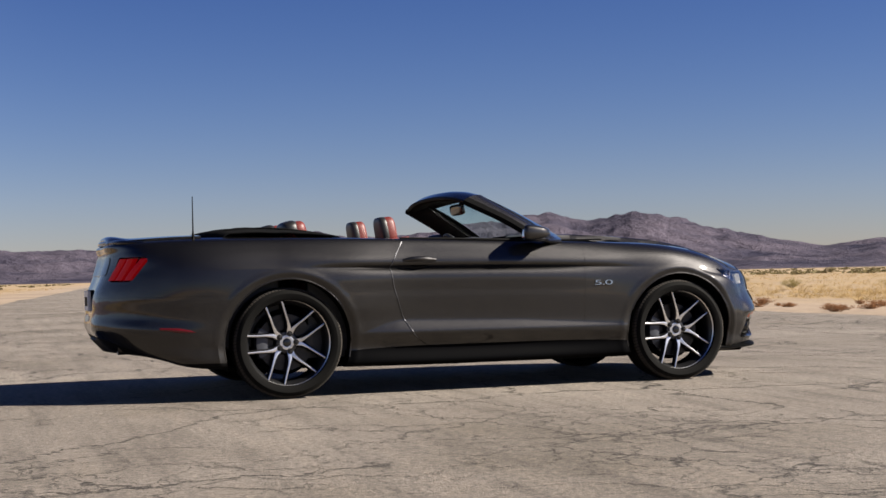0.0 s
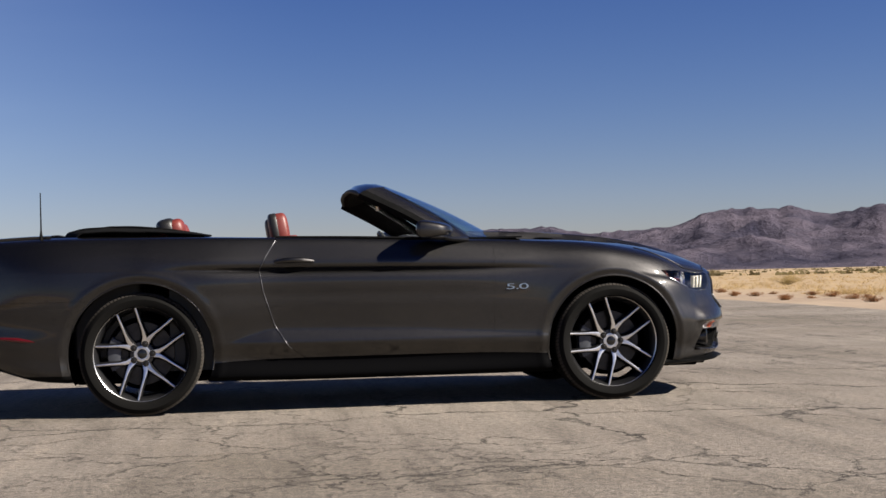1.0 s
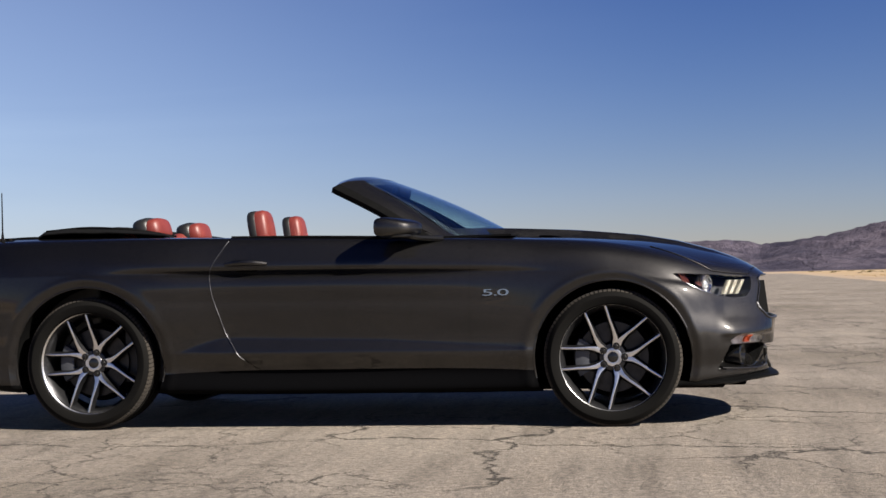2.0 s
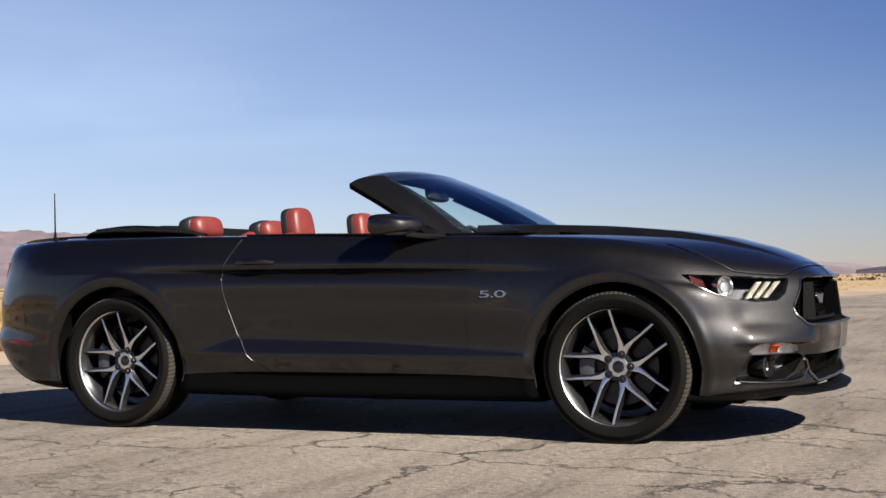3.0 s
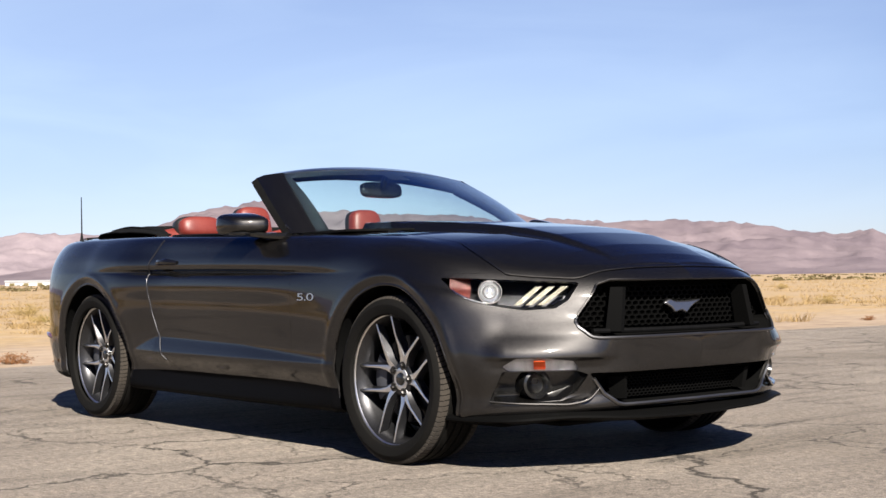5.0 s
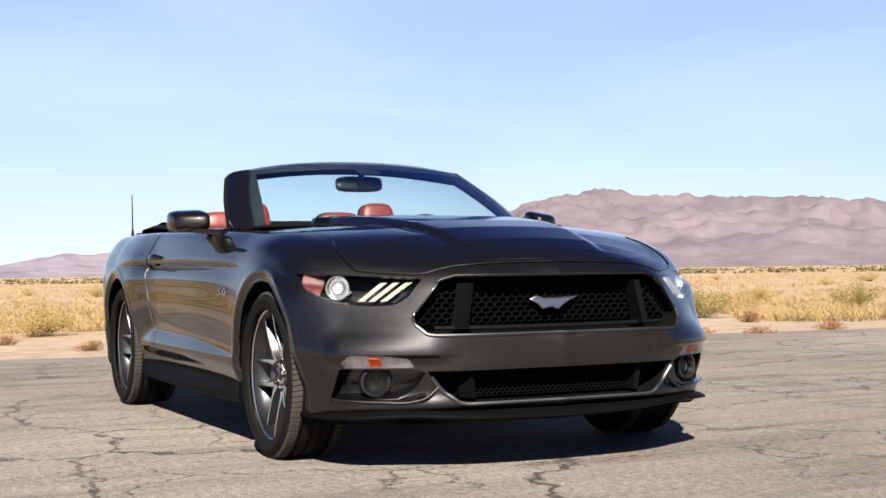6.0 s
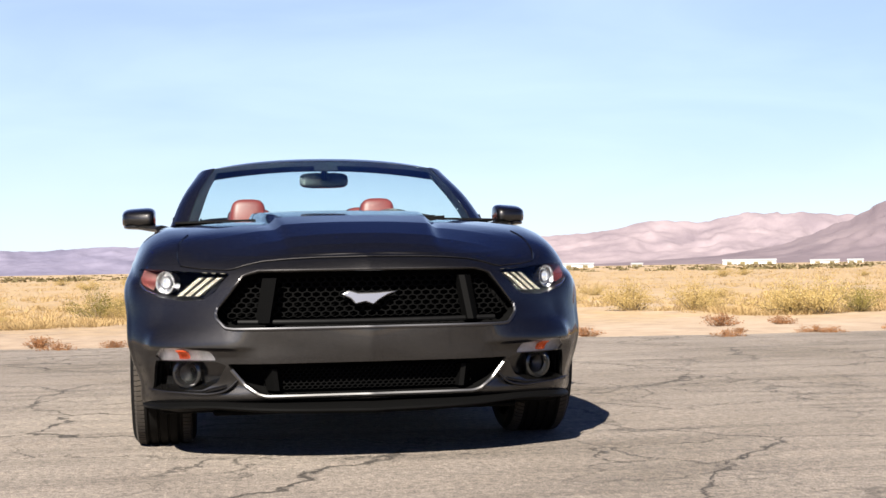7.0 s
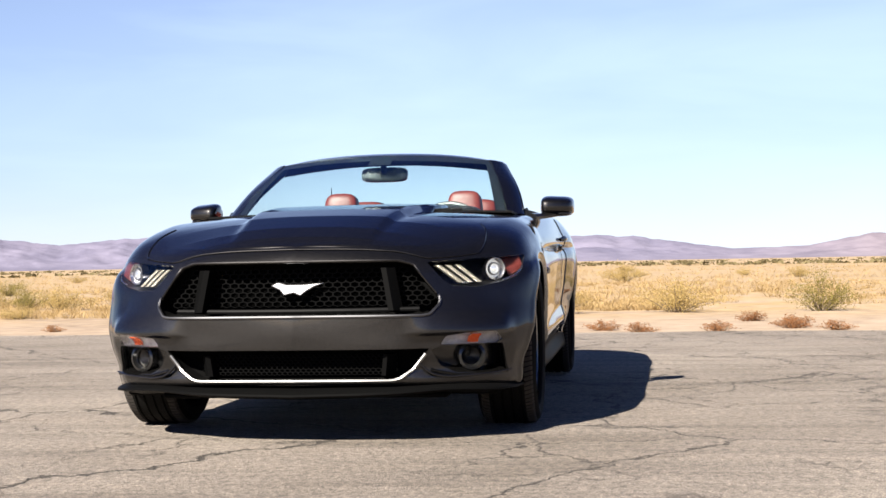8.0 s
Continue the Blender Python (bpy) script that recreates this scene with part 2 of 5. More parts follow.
def tube(points, radius, sides=8, steps=0, closed=False, squash=1.0):
    """A round bar along points; radius: one number or one for each point."""
    pts = spline(points, steps) if steps else np.array(points, float)
    n = len(pts)
    rad = np.interp(np.linspace(0, 1, n), np.linspace(0, 1, len(radius)), radius) if hasattr(radius, "__len__") else [radius] * n
    rings = []
    for i in range(n):
        t = Vector(pts[min(i + 1, n - 1)] - pts[max(i - 1, 0)]).normalized()
        a = t.cross(Vector((0, 0, 1)) if abs(t.z) < 0.95 else Vector((1, 0, 0))).normalized()
        b = a.cross(t)
        rings.append([Vector(pts[i]) + float(rad[i]) * (math.cos(w) * a + squash * math.sin(w) * b) for w in (2 * math.pi * k / sides for k in range(sides))])
    return loft(rings)


def box(x0, x1, y0, y1, z0, z1):
    V = [(x, y, z) for x in (x0, x1) for y in (y0, y1) for z in (z0, z1)]
    return V, [(0, 1, 3, 2), (4, 6, 7, 5), (0, 4, 5, 1), (2, 3, 7, 6), (0, 2, 6, 4), (1, 5, 7, 3)]


def prism(poly, depth, to3):
    """A flat outline given depth; to3(a, b, d) places it."""
    n = len(poly)
    V = [to3(a, b, 0) for a, b in poly] + [to3(a, b, depth) for a, b in poly]
    return V, [tuple(range(n)), tuple(reversed(range(n, 2 * n)))] + [(i, i + n, (i + 1) % n + n, (i + 1) % n) for i in range(n)]


def pillow(size, n=10, power=3.2, bend=None):
    """A rounded cushion (superellipsoid) of that half size; bend(x, y, z) reshapes it."""
    V = []
    for i in range(n * 2):
        for j in range(n + 1):
            u, v = 2 * math.pi * i / (2 * n), math.pi * (j / n - 0.5)
            c = lambda w: math.copysign(abs(math.cos(w)) ** (2 / power), math.cos(w))
            s = lambda w: math.copysign(abs(math.sin(w)) ** (2 / power), math.sin(w))
            p = (size[0] * c(v) * c(u), size[1] * c(v) * s(u), size[2] * s(v))
            V.append(bend(*p) if bend else p)
    return welded((V, grid_faces(2 * n, n + 1, closed_u=True)), 1e-5)


def sd_poly(a, b, poly):
    """Distance to an outline, negative inside, for arrays a and b."""
    P = np.array(poly, float)
    best, inside = np.full(a.shape, 1e9), np.zeros(a.shape, bool)
    for i in range(len(P)):
        p, q = P[i], P[(i + 1) % len(P)]
        e = q - p
        t = np.clip(((a - p[0]) * e[0] + (b - p[1]) * e[1]) / (e @ e), 0, 1)
        best = np.minimum(best, np.hypot(a - p[0] - t * e[0], b - p[1] - t * e[1]))
        crosses = ((p[1] > b) != (q[1] > b)) & (a < (q[0] - p[0]) * (b - p[1]) / (q[1] - p[1] + 1e-12) + p[0])
        inside ^= crosses
    return np.where(inside, -best, best)


def clip(geo, sd, keep_inside=False):
    """The part of a sheet outside (or inside) the outline whose distance function is sd."""
    V = np.array(geo[0], float)
    d = sd(V)
    if keep_inside:
        d = -d
    out, faces, index, cut = [], [], {}, {}

    def old(i):
        if i not in index:
            index[i] = len(out)
            out.append(tuple(V[i]))
        return index[i]

    def between(i, j):
        key = (min(i, j), max(i, j))
        if key not in cut:
            t = d[i] / (d[i] - d[j])
            cut[key] = len(out)
            out.append(tuple(V[i] + t * (V[j] - V[i])))
        return cut[key]

    for f in geo[1]:
        if all(d[i] >= 0 for i in f):
            faces.append(tuple(old(i) for i in f))
        elif any(d[i] > 0 for i in f):
            g = []
            for i, j in zip(f, f[1:] + f[:1]):
                if d[i] >= 0:
                    g.append(old(i))
                if (d[i] >= 0) != (d[j] >= 0):
                    g.append(between(i, j))
            if len(g) >= 3:
                faces.append(tuple(g))
    return out, faces


def rim_edges(geo):
    count = {}
    for f in geo[1]:
        for i, j in zip(f, f[1:] + f[:1]):
            count[(i, j)] = count.get((i, j), 0) + 1
    return [e for e in count if (e[1], e[0]) not in count]


def recess(geo, shift, walls_only=False):
    """The sheet pushed in by shift (a vector, or a function of the point), with the walls that lead to it."""
    V, F = geo
    push = shift if callable(shift) else (lambda p: tuple(np.array(p) + np.array(shift)))
    n = len(V)
    V2 = list(V) + [push(v) for v in V]
    F2 = [] if walls_only else [tuple(i + n for i in f) for f in F]
    F2 += [(i, j, j + n, i + n) for i, j in rim_edges(geo)]
    return V2, F2


# ---------------------------------------------------------------- ground and distance
LEFT_EDGE = lambda y: -6.9 + .09 * y
RIGHT_EDGE = lambda y: 9.3 + .09 * y


def tarmac():
    m = material("old_tarmac", (.26, .23, .20), .9)
    b = m.node_tree.nodes["Principled BSDF"]
    v = coords(m)
    along = coords(m, (1.0, .10, 1.0))
    warp = node(m, "ShaderNodeTexNoise", Scale=1.4, Detail=9.0, Roughness=.68)
    link(m, v, warp.inputs["Vector"])
    bent = node(m, "ShaderNodeVectorMath")
    bent.operation = "MULTIPLY_ADD"
    bent.inputs[1].default_value = (.9, .9, .0)
    link(m, warp.outputs["Color"], bent.inputs[0])
    link(m, v, bent.inputs[2])
    patches = node(m, "ShaderNodeTexNoise", Scale=.35, Detail=5.0, Roughness=.62)
    streak = node(m, "ShaderNodeTexNoise", Scale=5.0, Detail=6.0, Roughness=.65)
    grit = node(m, "ShaderNodeTexNoise", Scale=30.0, Detail=5.0, Roughness=.75)
    stones = node(m, "ShaderNodeTexNoise", Scale=130.0, Detail=3.0, Roughness=.7)
    for n, vec in ((patches, v), (streak, along), (grit, v), (stones, v)):
        link(m, vec, n.inputs["Vector"])
    c1 = ramp(m, patches.outputs["Fac"], [(.30, (0.107, 0.088, 0.067)), (.50, (0.166, 0.141, 0.118)), (.70, (0.212, 0.184, 0.154))])
    c2 = ramp(m, streak.outputs["Fac"], [(.30, (.55, .53, .51)), (.5, (1, 1, 1)), (.72, (1.20, 1.18, 1.15))])
    c3 = ramp(m, grit.outputs["Fac"], [(.34, (.36, .35, .34)), (.52, (1, 1, 1)), (.68, (1.55, 1.52, 1.48))])
    mul = node(m, "ShaderNodeMix")
    mul.data_type, mul.blend_type = "RGBA", "MULTIPLY"
    mul.inputs["Factor"].default_value = .85
    link(m, c1, mul.inputs["A"])
    link(m, c2, mul.inputs["B"])
    mul2 = node(m, "ShaderNodeMix")
    mul2.data_type, mul2.blend_type = "RGBA", "MULTIPLY"
    mul2.inputs["Factor"].default_value = .8
    link(m, mul.outputs["Result"], mul2.inputs["A"])
    link(m, c3, mul2.inputs["B"])
    mul3 = node(m, "ShaderNodeMix")
    mul3.data_type, mul3.blend_type = "RGBA", "MULTIPLY"
    mul3.inputs["Factor"].default_value = 1.0
    link(m, mul2.outputs["Result"], mul3.inputs["A"])
    link(m, ramp(m, stones.outputs["Fac"], [(.36, (.50, .49, .48)), (.5, (1, 1, 1)), (.64, (1.55, 1.53, 1.50))]), mul3.inputs["B"])
    # tar stains, drawn out across the strip
    blot = node(m, "ShaderNodeTexNoise", Scale=1.5, Detail=5.0, Roughness=.6)
    link(m, coords(m, (1.3, .45, 1.0)), blot.inputs["Vector"])
    tar = node(m, "ShaderNodeMapRange", From_Min=.665, From_Max=.73, To_Min=0.0, To_Max=.62)
    link(m, blot.outputs["Fac"], tar.inputs["Value"])
    stained = node(m, "ShaderNodeMix")
    stained.data_type = "RGBA"
    stained.inputs["B"].default_value = (.040, .035, .030, 1)
    link(m, tar.outputs["Result"], stained.inputs["Factor"])
    link(m, mul3.outputs["Result"], stained.inputs["A"])
    # cracks: wide-meshed and fine, here and there
    height = None
    color = stained.outputs["Result"]
    for scale, width, lo, hi, off in ((.42, .0052, .40, .50, 0.0), (1.25, .0095, .46, .56, 7.3), (3.4, .017, .52, .62, 3.1)):
        cells = node(m, "ShaderNodeTexVoronoi", Scale=scale)
        cells.feature = "DISTANCE_TO_EDGE"
        link(m, bent.outputs["Vector"], cells.inputs["Vector"])
        where = node(m, "ShaderNodeTexNoise", Scale=.5, Detail=3.0)
        shift = node(m, "ShaderNodeMapping", Location=(off, off, 0))
        link(m, v, shift.inputs["Vector"])
        link(m, shift.outputs["Vector"], where.inputs["Vector"])
        mask = node(m, "ShaderNodeMapRange", From_Min=lo, From_Max=hi)
        link(m, where.outputs["Fac"], mask.inputs["Value"])
        line = node(m, "ShaderNodeMapRange", From_Min=width * .25, From_Max=width, To_Min=1.0, To_Max=0.0)
        link(m, cells.outputs["Distance"], line.inputs["Value"])
        crack = node(m, "ShaderNodeMath")
        crack.operation = "MULTIPLY"
        link(m, mask.outputs["Result"], crack.inputs[0])
        link(m, line.outputs["Result"], crack.inputs[1])
        dark = node(m, "ShaderNodeMix")
        dark.data_type = "RGBA"
        dark.inputs["B"].default_value = (.034, .027, .020, 1)
        link(m, crack.outputs[0], dark.inputs["Factor"])
        link(m, color, dark.inputs["A"])
        color = dark.outputs["Result"]
        if height is None:
            height = crack.outputs[0]
        else:
            add = node(m, "ShaderNodeMath")
            link(m, height, add.inputs[0])
            link(m, crack.outputs[0], add.inputs[1])
            height = add.outputs[0]
    link(m, color, b.inputs["Base Color"])
    rel = node(m, "ShaderNodeMath")
    rel.operation = "MULTIPLY_ADD"
    rel.inputs[1].default_value = -2.5
    link(m, height, rel.inputs[0])
    link(m, grit.outputs["Fac"], rel.inputs[2])
    bp = node(m, "ShaderNodeBump", Strength=.9, Distance=.014)
    link(m, rel.outputs[0], bp.inputs["Height"])
    link(m, bp.outputs["Normal"], b.inputs["Normal"])
    return m


def desert_soil():
    m = material("desert_soil", (.45, .34, .24), .95)
    b = m.node_tree.nodes["Principled BSDF"]
    v = coords(m)
    a = node(m, "ShaderNodeTexNoise", Scale=.06, Detail=8.0, Roughness=.65)
    c = node(m, "ShaderNodeTexNoise", Scale=2.5, Detail=8.0, Roughness=.7)
    link(m, v, a.inputs["Vector"])
    link(m, v, c.inputs["Vector"])
    k = node(m, "ShaderNodeMix")
    k.inputs["Factor"].default_value = .5
    link(m, a.outputs["Fac"], k.inputs["A"])
    link(m, c.outputs["Fac"], k.inputs["B"])
    link(m, ramp(m, k.outputs["Result"], [(.40, (0.178, 0.128, 0.086)), (.5, (0.261, 0.193, 0.133)), (.60, (0.320, 0.249, 0.178))]), b.inputs["Base Color"])
    parts = node(m, "ShaderNodeSeparateXYZ")
    link(m, v, parts.inputs["Vector"])
    off = node(m, "ShaderNodeMath")
    off.operation = "MULTIPLY_ADD"
    off.inputs[1].default_value = .09
    link(m, parts.outputs["Y"], off.inputs[0])
    off.inputs[2].default_value = -6.9
    dist = node(m, "ShaderNodeMath")
    dist.operation = "SUBTRACT"
    link(m, off.outputs[0], dist.inputs[0])
    link(m, parts.outputs["X"], dist.inputs[1])
    mid = node(m, "ShaderNodeMath")
    mid.operation = "SUBTRACT"
    mid.inputs[1].default_value = -8.1
    link(m, dist.outputs[0], mid.inputs[0])
    away = node(m, "ShaderNodeMath")
    away.operation = "ABSOLUTE"
    link(m, mid.outputs[0], away.inputs[0])
    wide = node(m, "ShaderNodeMapRange", From_Min=10.2, From_Max=15.0)
    link(m, away.outputs[0], wide.inputs["Value"])
    tuft = node(m, "ShaderNodeTexNoise", Scale=.55, Detail=7.0, Roughness=.7)
    link(m, v, tuft.inputs["Vector"])
    some = node(m, "ShaderNodeMapRange", From_Min=.38, From_Max=.56)
    link(m, tuft.outputs["Fac"], some.inputs["Value"])
    straw = node(m, "ShaderNodeMath")
    straw.operation = "MULTIPLY"
    link(m, wide.outputs["Result"], straw.inputs[0])
    link(m, some.outputs["Result"], straw.inputs[1])
    litter = node(m, "ShaderNodeMix")
    litter.data_type = "RGBA"
    link(m, straw.outputs[0], litter.inputs["Factor"])
    link(m, b.inputs["Base Color"].links[0].from_socket, litter.inputs["A"])
    link(m, ramp(m, c.outputs["Fac"], [(.34, (.215, .143, .064)), (.66, (.360, .252, .120))]), litter.inputs["B"])
    link(m, litter.outputs["Result"], b.inputs["Base Color"])
    bp = node(m, "ShaderNodeBump", Strength=.6, Distance=.05)
    link(m, c.outputs["Fac"], bp.inputs["Height"])
    link(m, bp.outputs["Normal"], b.inputs["Normal"])
    return m


def rock(name, dark, light, relief=.35):
    m = material(name, light, .95, spec=.1)
    b = m.node_tree.nodes["Principled BSDF"]
    v = coords(m, (1, 1, .45))
    a = node(m, "ShaderNodeTexNoise", Scale=.006, Detail=10.0, Roughness=.68)
    link(m, v, a.inputs["Vector"])
    link(m, ramp(m, a.outputs["Fac"], [(.36, dark), (.64, light)]), b.inputs["Base Color"])
    bp = node(m, "ShaderNodeBump", Strength=min(relief, 1.0), Distance=20.0 if relief < 1 else 48.0)
    link(m, a.outputs["Fac"], bp.inputs["Height"])
    link(m, bp.outputs["Normal"], b.inputs["Normal"])
    return m


def leafy(name, dark, light):
    m = material(name, light, .8, spec=.15)
    b = m.node_tree.nodes["Principled BSDF"]
    g = node(m, "ShaderNodeNewGeometry")
    o = node(m, "ShaderNodeObjectInfo")
    add = node(m, "ShaderNodeMath")
    add.operation = "MULTIPLY_ADD"
    add.inputs[1].default_value = .35
    link(m, o.outputs["Random"], add.inputs[0])
    sc = node(m, "ShaderNodeMath")
    sc.operation = "MULTIPLY"
    sc.inputs[1].default_value = .65
    link(m, g.outputs["Random Per Island"], sc.inputs[0])
    link(m, sc.outputs[0], add.inputs[2])
    tone = ramp(m, add.outputs[0], [(.1, dark), (.9, light)])
    link(m, tone, b.inputs["Base Color"])
    through_leaf, mix = node(m, "ShaderNodeBsdfTranslucent"), node(m, "ShaderNodeMixShader")
    mix.inputs[0].default_value = .42
    link(m, tone, through_leaf.inputs["Color"])
    link(m, b.outputs["BSDF"], mix.inputs[1])
    link(m, through_leaf.outputs["BSDF"], mix.inputs[2])
    link(m, mix.outputs["Shader"], m.node_tree.nodes["Material Output"].inputs["Surface"])
    return m


TARMAC, SOIL = tarmac(), desert_soil()
# brown rock with the violet cast of the air mixed into its colours
HAZED_ROCK = rock("hazed_brown_rock", (.108, .087, .101), (.166, .135, .146), .4)
AIR_BLUED_ROCK = rock("air_blued_brown_rock", (.024, .023, .040), (.104, .088, .112), 1.3)
# far rock paled towards mauve, distance haze held in the base colour
HAZE_PALED_ROCK = rock("haze_paled_mountain_rock", (.148, .122, .138), (.222, .184, .196))


def two_hazes(m, dark, light):
    """Shifts the painted haze towards blue-grey round the horizon, from azimuth 76 to 90."""
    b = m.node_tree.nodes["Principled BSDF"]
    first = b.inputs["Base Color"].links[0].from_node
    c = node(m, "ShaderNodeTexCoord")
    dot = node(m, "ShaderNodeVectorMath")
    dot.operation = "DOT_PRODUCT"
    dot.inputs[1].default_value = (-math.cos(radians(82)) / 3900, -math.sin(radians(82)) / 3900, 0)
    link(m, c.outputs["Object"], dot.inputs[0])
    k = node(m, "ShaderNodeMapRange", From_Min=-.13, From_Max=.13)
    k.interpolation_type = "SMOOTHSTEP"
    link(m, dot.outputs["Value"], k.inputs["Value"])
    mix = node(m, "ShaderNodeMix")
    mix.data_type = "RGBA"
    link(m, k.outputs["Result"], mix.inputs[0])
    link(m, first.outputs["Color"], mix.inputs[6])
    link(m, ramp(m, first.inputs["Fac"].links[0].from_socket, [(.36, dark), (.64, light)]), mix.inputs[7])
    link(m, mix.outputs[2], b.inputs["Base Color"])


# bluer painted haze for the far end of the range
two_hazes(HAZE_PALED_ROCK, (.110, .104, .150), (.170, .158, .212))
DRY_GRASS = leafy("dry_grass", (.345, .240, .110), (.465, .335, .165))
GREEN_SHRUB = leafy("creosote_leaves", (0.127, 0.104, 0.025), (0.277, 0.227, 0.069))
PALE_SHRUB = leafy("dry_shrub_twigs", (0.293, 0.204, 0.073), (0.462, 0.350, 0.146))
RED_SHRUB = leafy("rust_brown_weed", (.170, .070, .028), (.330, .165, .075))
TWIG = grained("dry_twigs", (0.077, 0.054, 0.035), (0.185, 0.139, 0.092), 20, .85)
DARK_SHRUB = leafy("dark_scrub", (.120, .098, .048), (.240, .195, .100))
LINE_WHITE = grained("worn_white_paint", (0.249, 0.237, 0.213), (0.427, 0.421, 0.403), 3, .7, .3)
SHED_WHITE = grained("white_sheet_wall", (.30, .30, .295), (.38, .38, .375), 1, .6)

def ground_sheet():
    radii = [0, 6, 12, 20, 30, 45, 70, 110, 180, 300, 500, 900, 1600, 2600, 4600]
    n, V = 120, []
    for r in radii:
        for i in range(n):
            a = 2 * math.pi * i / n
            x, y = r * math.cos(a), r * math.sin(a)
            z = -.035
            if r > 14:
                z += .05 * (noise.noise((x * .05, y * .05, 0)) - .2) * min(1, (r - 14) / 20)
            V.append((x, y, min(z, -.02) if r < 30 else z))
    return V, grid_faces(len(radii), n, closed_v=True)
ground = tagged(part("ground", ground_sheet(), SOIL), "tan desert soil that reaches the mountains", "ground", kind="structure")


def runway_sheet():
    V, ys = [], list(np.arange(-60, 60, .5)) + list(np.arange(60, 420, 4.0))
    n = 34
    for y in ys:
        a = LEFT_EDGE(y) + .35 * noise.noise((y * .35, 1.7, 0)) + .15 * noise.noise((y * 1.7, 4.1, 0))
        b = RIGHT_EDGE(y) + .35 * noise.noise((y * .35, 9.7, 0)) + .15 * noise.noise((y * 1.7, 8.1, 0))
        for j in range(n + 1):
            f = j / n
            x = a + (b - a) * f
            edge = min(f, 1 - f) * n
            V.append((x, y, -.045 if edge < .5 else 0.0))
    return V, grid_faces(len(ys), n + 1, flip=True)
runway = tagged(part("road", runway_sheet(), TARMAC, smooth=False), "old cracked sun-bleached tarmac strip with dusty patches", "runway", kind="structure")


def painted_line():
    V, ys = [], np.arange(11.5, 330, .6)
    for y in ys:
        c = .75 + .09 * y
        w = .085 + .02 * noise.noise((y * 2.0, 0, 3))
        V += [(c - w, y, .004), (c + w, y, .004)]
    return V, grid_faces(len(ys), 2, flip=True)
tagged(part("trim", painted_line(), LINE_WHITE), "worn white centre line painted on the tarmac", "road marking", kind="structure")


def mountain_range(knots, radius, depth, seed, az0, az1, rough, taper=6.0):
    az, el = np.array(knots[0], float), np.array(knots[1], float)
    cols, rows = int((az1 - az0) / .17), 64
    V = []
    for i in range(cols + 1):
        a = az0 + (az1 - az0) * i / cols
        ends = min(1.0, max(0.0, (a - az0) / taper), max(0.0, (az1 - a) / taper))
        top = math.tan(radians(float(np.interp(a, az, el)))) * radius * ends * ends * (3 - 2 * ends)
        for j in range(rows + 1):
            f = j / rows
            r = radius + depth * (f - .62)
            x, y = -math.sin(radians(a)) * r, math.cos(radians(a)) * r
            rise = (f / .62) ** 1.35 if f < .62 else max(0.0, 1 - ((f - .62) / .38) ** 1.5)
            n1 = noise.multi_fractal((x * .006, y * .006, seed), .85, 2.1, 7)
            n2 = 1 - abs(noise.noise((x * .011, y * .011, seed + 3))) * 2
            n3 = noise.noise((x * .03, y * .03, seed + 9)) - .5 * abs(noise.noise((x * .018, y * .018, seed + 5)))
            h = top * rise * (1 + rough * (.40 * (n1 - 1.0) * (1 - .8 * rise) + .34 * (n2 - .5) * (1.12 - rise) + .15 * n3 * (1.12 - rise)) )
            crest = top * .042 * rough * (noise.noise((a * 2.2, seed, 0)) + .6 * noise.noise((a * 5.5, seed, 1)) + .45 * noise.noise((a * 14, seed, 2))) * rise
            V.append((x, y, h + crest - 1.5))
    return V, grid_faces(cols + 1, rows + 1)
NEAR_RANGE = ((-70, -45, -36, -34, -30.2, -26.5, -24.5, -22.9, -19.5, -18, -14.7, -13, -10, -7, -5, -3.8, .6, 3, 5, 9, 13, 16.4, 19, 23, 27, 31, 33.2, 34.5, 39, 46, 51.5, 54, 58.5, 61, 64, 66.5, 69, 75),
              (1.6, 1.4, 1.15, .92, 1.7, 2.5, 2.15, 2.55, 2.4, 1.9, 1.65, 2.0, 1.9, 1.4, 1.15, 1.35, 1.45, 1.1, .5, .4, 1.5, 1.95, 1.7, .9, .7, .9, 1.8, 1.6, 2.2, 2.5, 3.0, 2.85, 3.35, 2.95, 1.6, .75, .35, .05))
FAR_RANGE = ((2, 10, 20, 26, 29.5, 36, 50, 63, 67.5, 69.5, 71.6, 74, 77, 79.5, 80.6, 83, 86, 90, 94, 97, 102, 110, 113.6, 118, 140, 170),
             (.1, .6, 1.2, 1.4, 1.1, 1.3, 1.4, 1.85, 2.05, 1.75, 1.9, 1.45, 1.25, .9, 1.0, .5, .45, 1.0, 1.15, .95, 1.2, 1.3, 1.05, 1.5, 1.3, 1.0))
# one range cut in two, the haze in each set by its rock colour
tagged(part("mountain_range", mountain_range(NEAR_RANGE, 2700, 1300, 2.0, -70, 10, 1.0), AIR_BLUED_ROCK, angle=180), "bare brown desert mountains beyond the plain, violet haze in their colour", "mountains", kind="structure")
tagged(part("mountain_range", mountain_range(NEAR_RANGE, 2700, 1300, 2.0, 6, 78, 1.0, 3.0), HAZED_ROCK, angle=180), "bare brown desert mountains beyond the plain, pale rose haze in their colour", "mountains", kind="structure")
far = tagged(part("far_mountain_range", mountain_range(FAR_RANGE, 3900, 900, 11.0, 2, 170, .8), HAZE_PALED_ROCK, angle=180), "far mountains with haze in their colour, mauve turning blue-grey along the horizon", "mountains", kind="structure")




